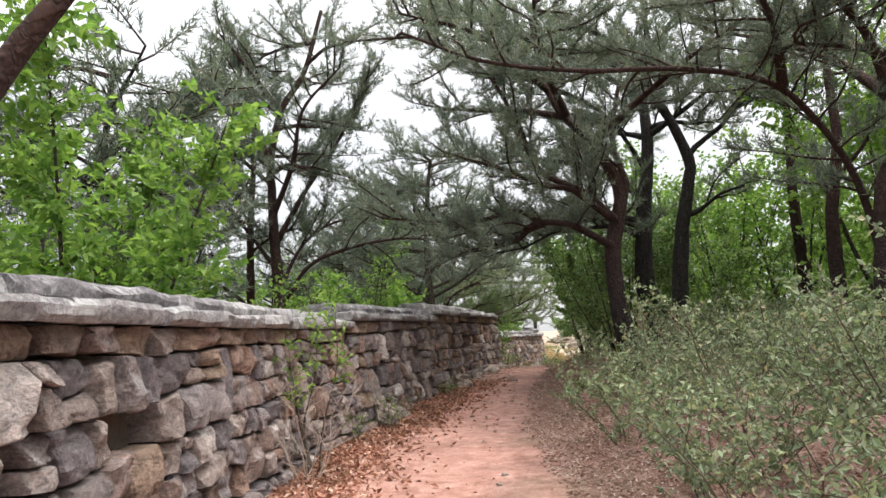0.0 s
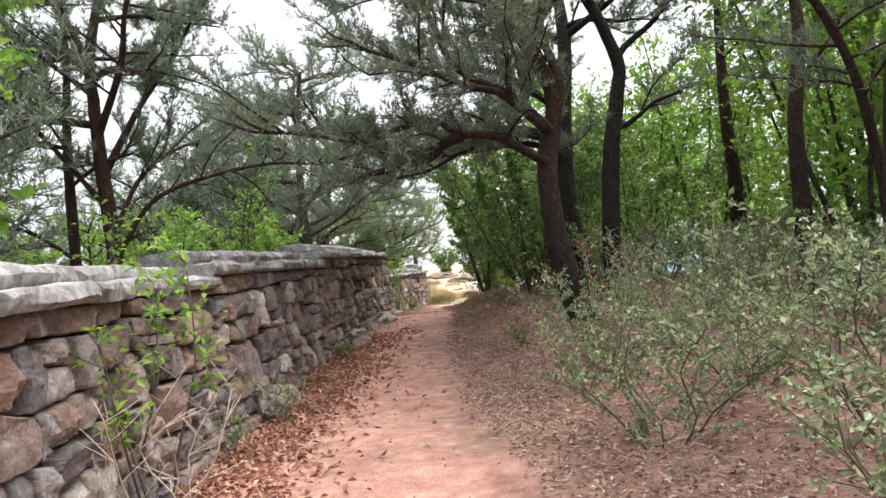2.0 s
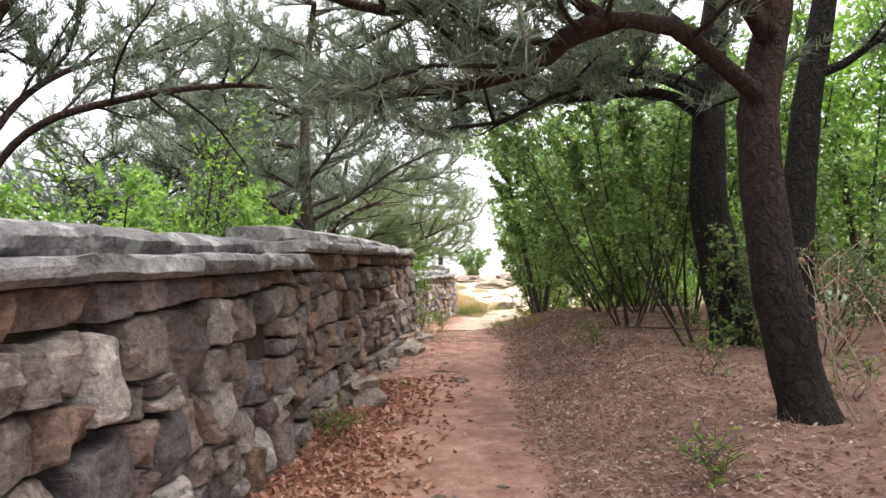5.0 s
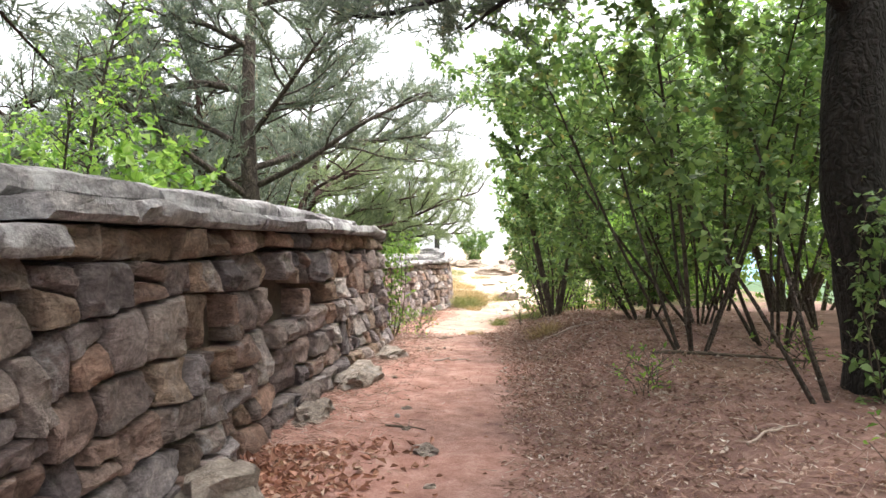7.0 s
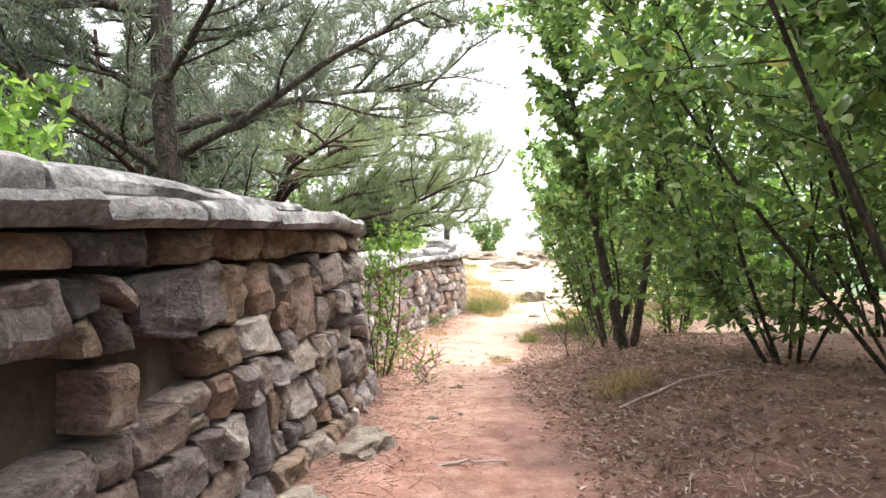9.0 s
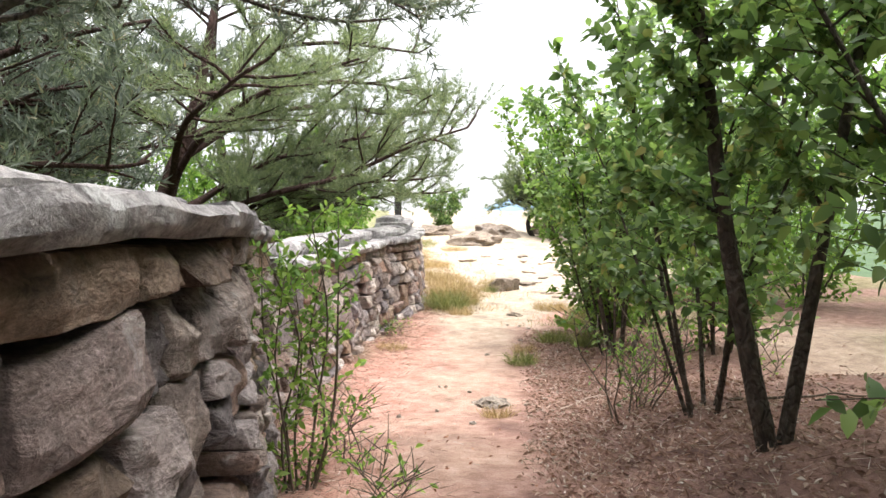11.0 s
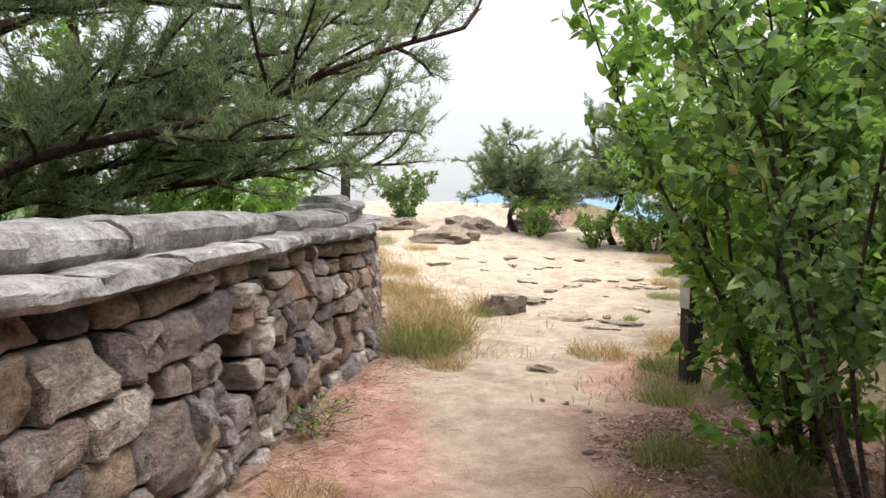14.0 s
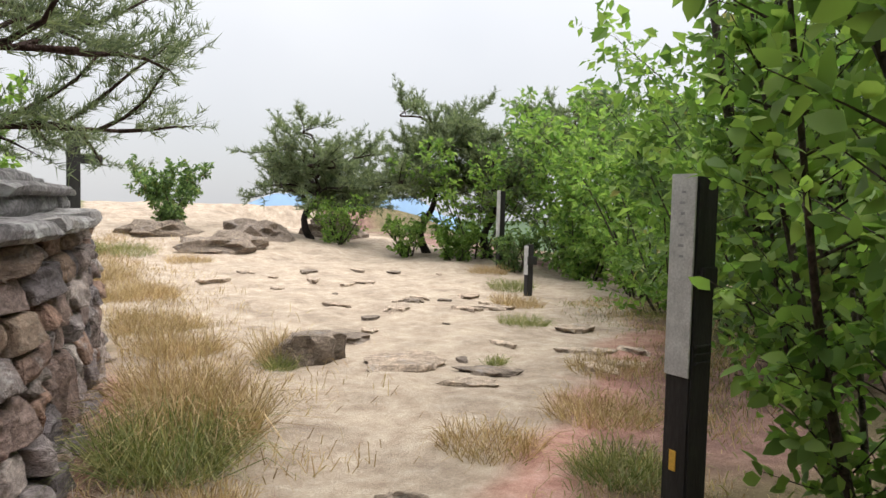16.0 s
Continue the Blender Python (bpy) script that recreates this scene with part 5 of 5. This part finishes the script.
for k in range(40):
    y = _rr.uniform(4, 31)
    x = edge_x(y) - abs(_rr.gauss(0.4, 0.5))
    if x > foot_x(y) + 0.25:
        rock(x, y, (_rr.uniform(0.015, 0.04), _rr.uniform(0.015, 0.035), 0.018), 90 + k, M_ROCK if k % 2 else M_DARKROCK, "small pebble lying on the path", sink=0.2, group="pebbles")


# ---- grass, dead leaves and needles ----
def tuft(x, y, r, h, n, mat, seed, label, bend=0.85, group="grass tufts"):
    nrng = np.random.default_rng(seed)
    n = int(n * 1.6)
    a, d = nrng.uniform(0, 2 * math.pi, n), r * np.sqrt(nrng.uniform(0, 1, n)) * 0.6
    px, py = d * np.cos(a), d * np.sin(a)
    pz = np.array([ground_z(x + u, y + v) for u, v in zip(px, py)]) - ground_z(x, y) - 0.02
    dirs = np.stack([np.cos(a) * 0.7 * d / r + nrng.normal(0, 0.55, n), np.sin(a) * 0.7 * d / r + nrng.normal(0, 0.55, n), np.full(n, 1.0)], 1)
    ob = new("grass_tuft", blade_mesh("grass_tuft", np.stack([px, py, pz], 1), dirs, nrng.uniform(0.3, 1.15, n) * h, nrng.uniform(0.003, 0.0065, n), mat, nrng, bend))
    ob.location = on_ground(x, y, 0)
    tagged(ob, label, "grass", group, "stuff")


for x, y, r, h, n, mat, label in ((4.62, 31.55, 0.5, 0.62, 900, M_GRASS, "green grass tuft at the wall foot"), (4.9, 31.9, 0.55, 0.75, 900, M_DRYGRASS, "dry reddish grass beside the wall"), (4.95, 32.8, 0.5, 0.65, 600, M_DRYGRASS, "dry grass beside the wall"), (4.7, 30.9, 0.3, 0.3, 250, M_DRYGRASS, "flattened dry grass"),
                                  (6.1, 33.95, 0.25, 0.6, 260, M_DRYGRASS, "tall dry grass behind a stone"), (6.0, 33.6, 0.2, 0.3, 160, M_GRASS, "grass round a stone"), (5.4, 34.6, 0.6, 0.45, 600, M_DRYGRASS, "straw-coloured grass"), (5.5, 36.2, 0.8, 0.4, 800, M_DRYGRASS, "straw-coloured grass"), (5.6, 38.2, 0.9, 0.4, 800, M_DRYGRASS, "straw-coloured grass"),
                                  (5.4, 40.2, 0.9, 0.4, 700, M_DRYGRASS, "straw-coloured grass"), (6.75, 30.25, 0.45, 0.35, 500, M_GRASS, "green grass by the post"), (6.4, 31.0, 0.5, 0.3, 400, M_DRYGRASS, "dry grass by the post"), (6.1, 29.3, 0.3, 0.3, 300, M_GRASS, "green grass under the shrub"), (7.5, 31.2, 0.6, 0.35, 500, M_DRYGRASS, "dry grass at the path edge"),
                                  (5.3, 28.0, 0.25, 0.35, 350, M_GRASS, "green grass under the shrub"), (5.55, 27.4, 0.3, 0.4, 400, M_GRASS, "green grass under the shrub"), (4.45, 26.8, 0.25, 0.3, 250, M_GRASS, "green grass at the path edge"), (4.7, 27.5, 0.2, 0.25, 150, M_DRYGRASS, "dry grass at the path edge"), (7.9, 33.0, 0.15, 0.2, 120, M_GRASS, "grass in the rock"),
                                  (9.5, 34.6, 0.5, 0.3, 300, M_GRASS, "grass at the rim"), (10.5, 36.0, 0.6, 0.35, 400, M_DRYGRASS, "dry grass at the rim"), (11.6, 37.6, 0.6, 0.35, 400, M_GRASS, "grass at the rim"), (8.6, 32.2, 0.6, 0.3, 400, M_DRYGRASS, "dry grass at the rim"), (12.4, 39.4, 0.6, 0.35, 400, M_DRYGRASS, "dry grass at the rim"),
                                  (7.2, 42.0, 0.7, 0.3, 400, M_DRYGRASS, "dry grass on the rise"), (6.2, 43.0, 0.9, 0.35, 600, M_GRASS, "grass on the rise"), (5.2, 43.0, 0.9, 0.5, 600, M_GRASS, "grass on the rise"), (3.6, 20.6, 0.3, 0.35, 250, M_DRYGRASS, "dry grass under the shrubs"), (3.5, 24.6, 0.2, 0.2, 150, M_DRYGRASS, "dry grass at the path edge"), (3.1, 28.0, 0.3, 0.2, 200, M_DRYGRASS, "dry grass at the wall foot")):
    tuft(x, y, r, h, n, mat, int(x * 31 + y * 7), label)


def scatter(n, seed, xy, mat, kind, size, label, name):
    nrng = np.random.default_rng(seed)
    pts = []
    while len(pts) < n:
        p = xy(nrng)
        if p is not None:
            pts.append((p[0], p[1], ground_z(p[0], p[1]) + 0.008))
    c = np.array(pts)
    d = rand_dirs(nrng, n) * np.array([1, 1, 0.28])
    d[:, 2] = np.abs(d[:, 2])
    if kind == "leaf":
        me = leaf_mesh(name, c, d, nrng.uniform(0.5, 1.2, n) * size, mat, nrng, 0.5, 0.5, 0.35)
    else:
        me = blade_mesh(name, c, d, nrng.uniform(0.5, 1.4, n) * size, np.full(n, 0.0045), mat, nrng)
    tagged(new(name, me), label, "litter", kind="stuff")


def by_wall(nrng):
    y = nrng.uniform(1.5, 16.5)
    x = foot_x(y) + 0.05 + abs(nrng.normal(0, 0.42))
    return None if x > edge_x(y) + 0.2 else (x, y)


def under_trees(nrng):
    y = nrng.uniform(3, 29)
    x = edge_x(y) - 0.1 + nrng.gamma(2.2, 0.5)
    return (x, y) if x > foot_x(y) + 0.3 else None


def by_far_wall(nrng):
    y = nrng.uniform(16, 33)
    return (foot_x(y) + 0.05 + abs(nrng.normal(0, 0.4)), y)


def over_path(nrng):
    y = nrng.uniform(2, 24)
    return (nrng.uniform(foot_x(y), edge_x(y) + 0.3), y)


scatter(12000, 1, by_wall, M_LITTER, "leaf", 0.075, "drift of curled reddish-brown dead leaves along the wall", "dead_leaves")
scatter(34000, 2, under_trees, M_STRAW, "leaf", 0.045, "brown dead leaves under the shrubs", "dead_leaves")
scatter(34000, 3, under_trees, M_STRAW, "blade", 0.13, "fallen pine needles and fine twigs", "fallen_needles")
scatter(12000, 4, by_far_wall, M_STRAW, "blade", 0.1, "fallen pine needles along the wall foot", "fallen_needles")
scatter(900, 5, over_path, M_LITTER, "leaf", 0.035, "scraps of dead leaf trodden into the path", "dead_leaves")


def standing_grass(name, n, seed, xy, mat, height, label):
    nrng = np.random.default_rng(seed)
    pts = []
    while len(pts) < n:
        p = xy(nrng)
        if noise.noise((p[0] * 1.3, p[1] * 1.3, seed)) > nrng.uniform(-0.5, 0.35):
            pts.append((p[0], p[1], ground_z(p[0], p[1]) - 0.01))
    d = np.stack([nrng.normal(0, 0.5, n), nrng.normal(0, 0.5, n), np.ones(n)], 1)
    tagged(new(name, blade_mesh(name, np.array(pts), d, nrng.uniform(0.3, 1.2, n) * height, nrng.uniform(0.004, 0.008, n), mat, nrng, 0.6)), label, "grass", kind="stuff")


def left_verge(nrng):
    y = nrng.uniform(31, 45)
    return (foot_x(min(y, 34.6)) + (y - 34.6 if y > 34.6 else 0) * 0.07 + 0.15 + abs(nrng.normal(0, 0.75)), y)


def post_verge(nrng):
    y = nrng.uniform(29.3, 36)
    return (edge_x(y) + nrng.normal(0.5, 0.5), y)


standing_grass("dry_grass", 6000, 61, left_verge, M_DRYGRASS, 0.22, "straw-coloured short grass beyond the wall's end")
standing_grass("dry_grass", 3500, 62, post_verge, M_DRYGRASS, 0.16, "short dry grass round the marker post")
standing_grass("green_grass", 3000, 63, post_verge, M_GRASS, 0.14, "short green grass round the marker post")


# ---- fallen branches ----
def fallen(x0, y0, x1, y1, r, seed):
    rng = random.Random(seed)
    n = 7
    pts = []
    for i in range(n):
        t = i / (n - 1)
        x, y = x0 + (x1 - x0) * t + rng.gauss(0, 0.02), y0 + (y1 - y0) * t + rng.gauss(0, 0.02)
        pts.append(Vector((x, y, ground_z(x, y) + r * 0.8 + 0.03 * math.sin(t * 3.1) * rng.random())))
    v, f = [], []
    tube(v, f, pts, taper(n, r, r * 0.35), 6, rng, 0.12)
    for k in (2, 4):
        tip = pts[k] + Vector((rng.uniform(-0.15, 0.15), rng.uniform(-0.15, 0.15), 0.02))
        tube(v, f, [pts[k], (pts[k] + tip) / 2 + Vector((0, 0, 0.01)), tip], [r * 0.5, r * 0.35, r * 0.2], 4)
    tagged(new("fallen_branch", mesh_from("fallen_branch", v, f, M_TWIG if seed % 2 else M_STEM)), "dry fallen branch lying on the ground", "branch", "fallen branches")


for k, (x0, y0, x1, y1, r) in enumerate(((3.7, 17.7, 5.1, 17.2, 0.02), (2.0, 19.3, 2.4, 19.25, 0.012), (1.3, 16.9, 1.55, 16.75, 0.01), (3.3, 11.2, 4.0, 10.6, 0.015), (4.6, 22.9, 5.4, 22.5, 0.012), (3.1, 15.1, 3.6, 15.4, 0.01), (1.3, 9.7, 1.7, 9.9, 0.009), (4.1, 24.6, 4.7, 24.9, 0.01), (2.4, 21.6, 2.6, 21.75, 0.008), (3.4, 20.2, 4.3, 20.0, 0.014))):
    fallen(x0, y0, x1, y1, r, 500 + k)
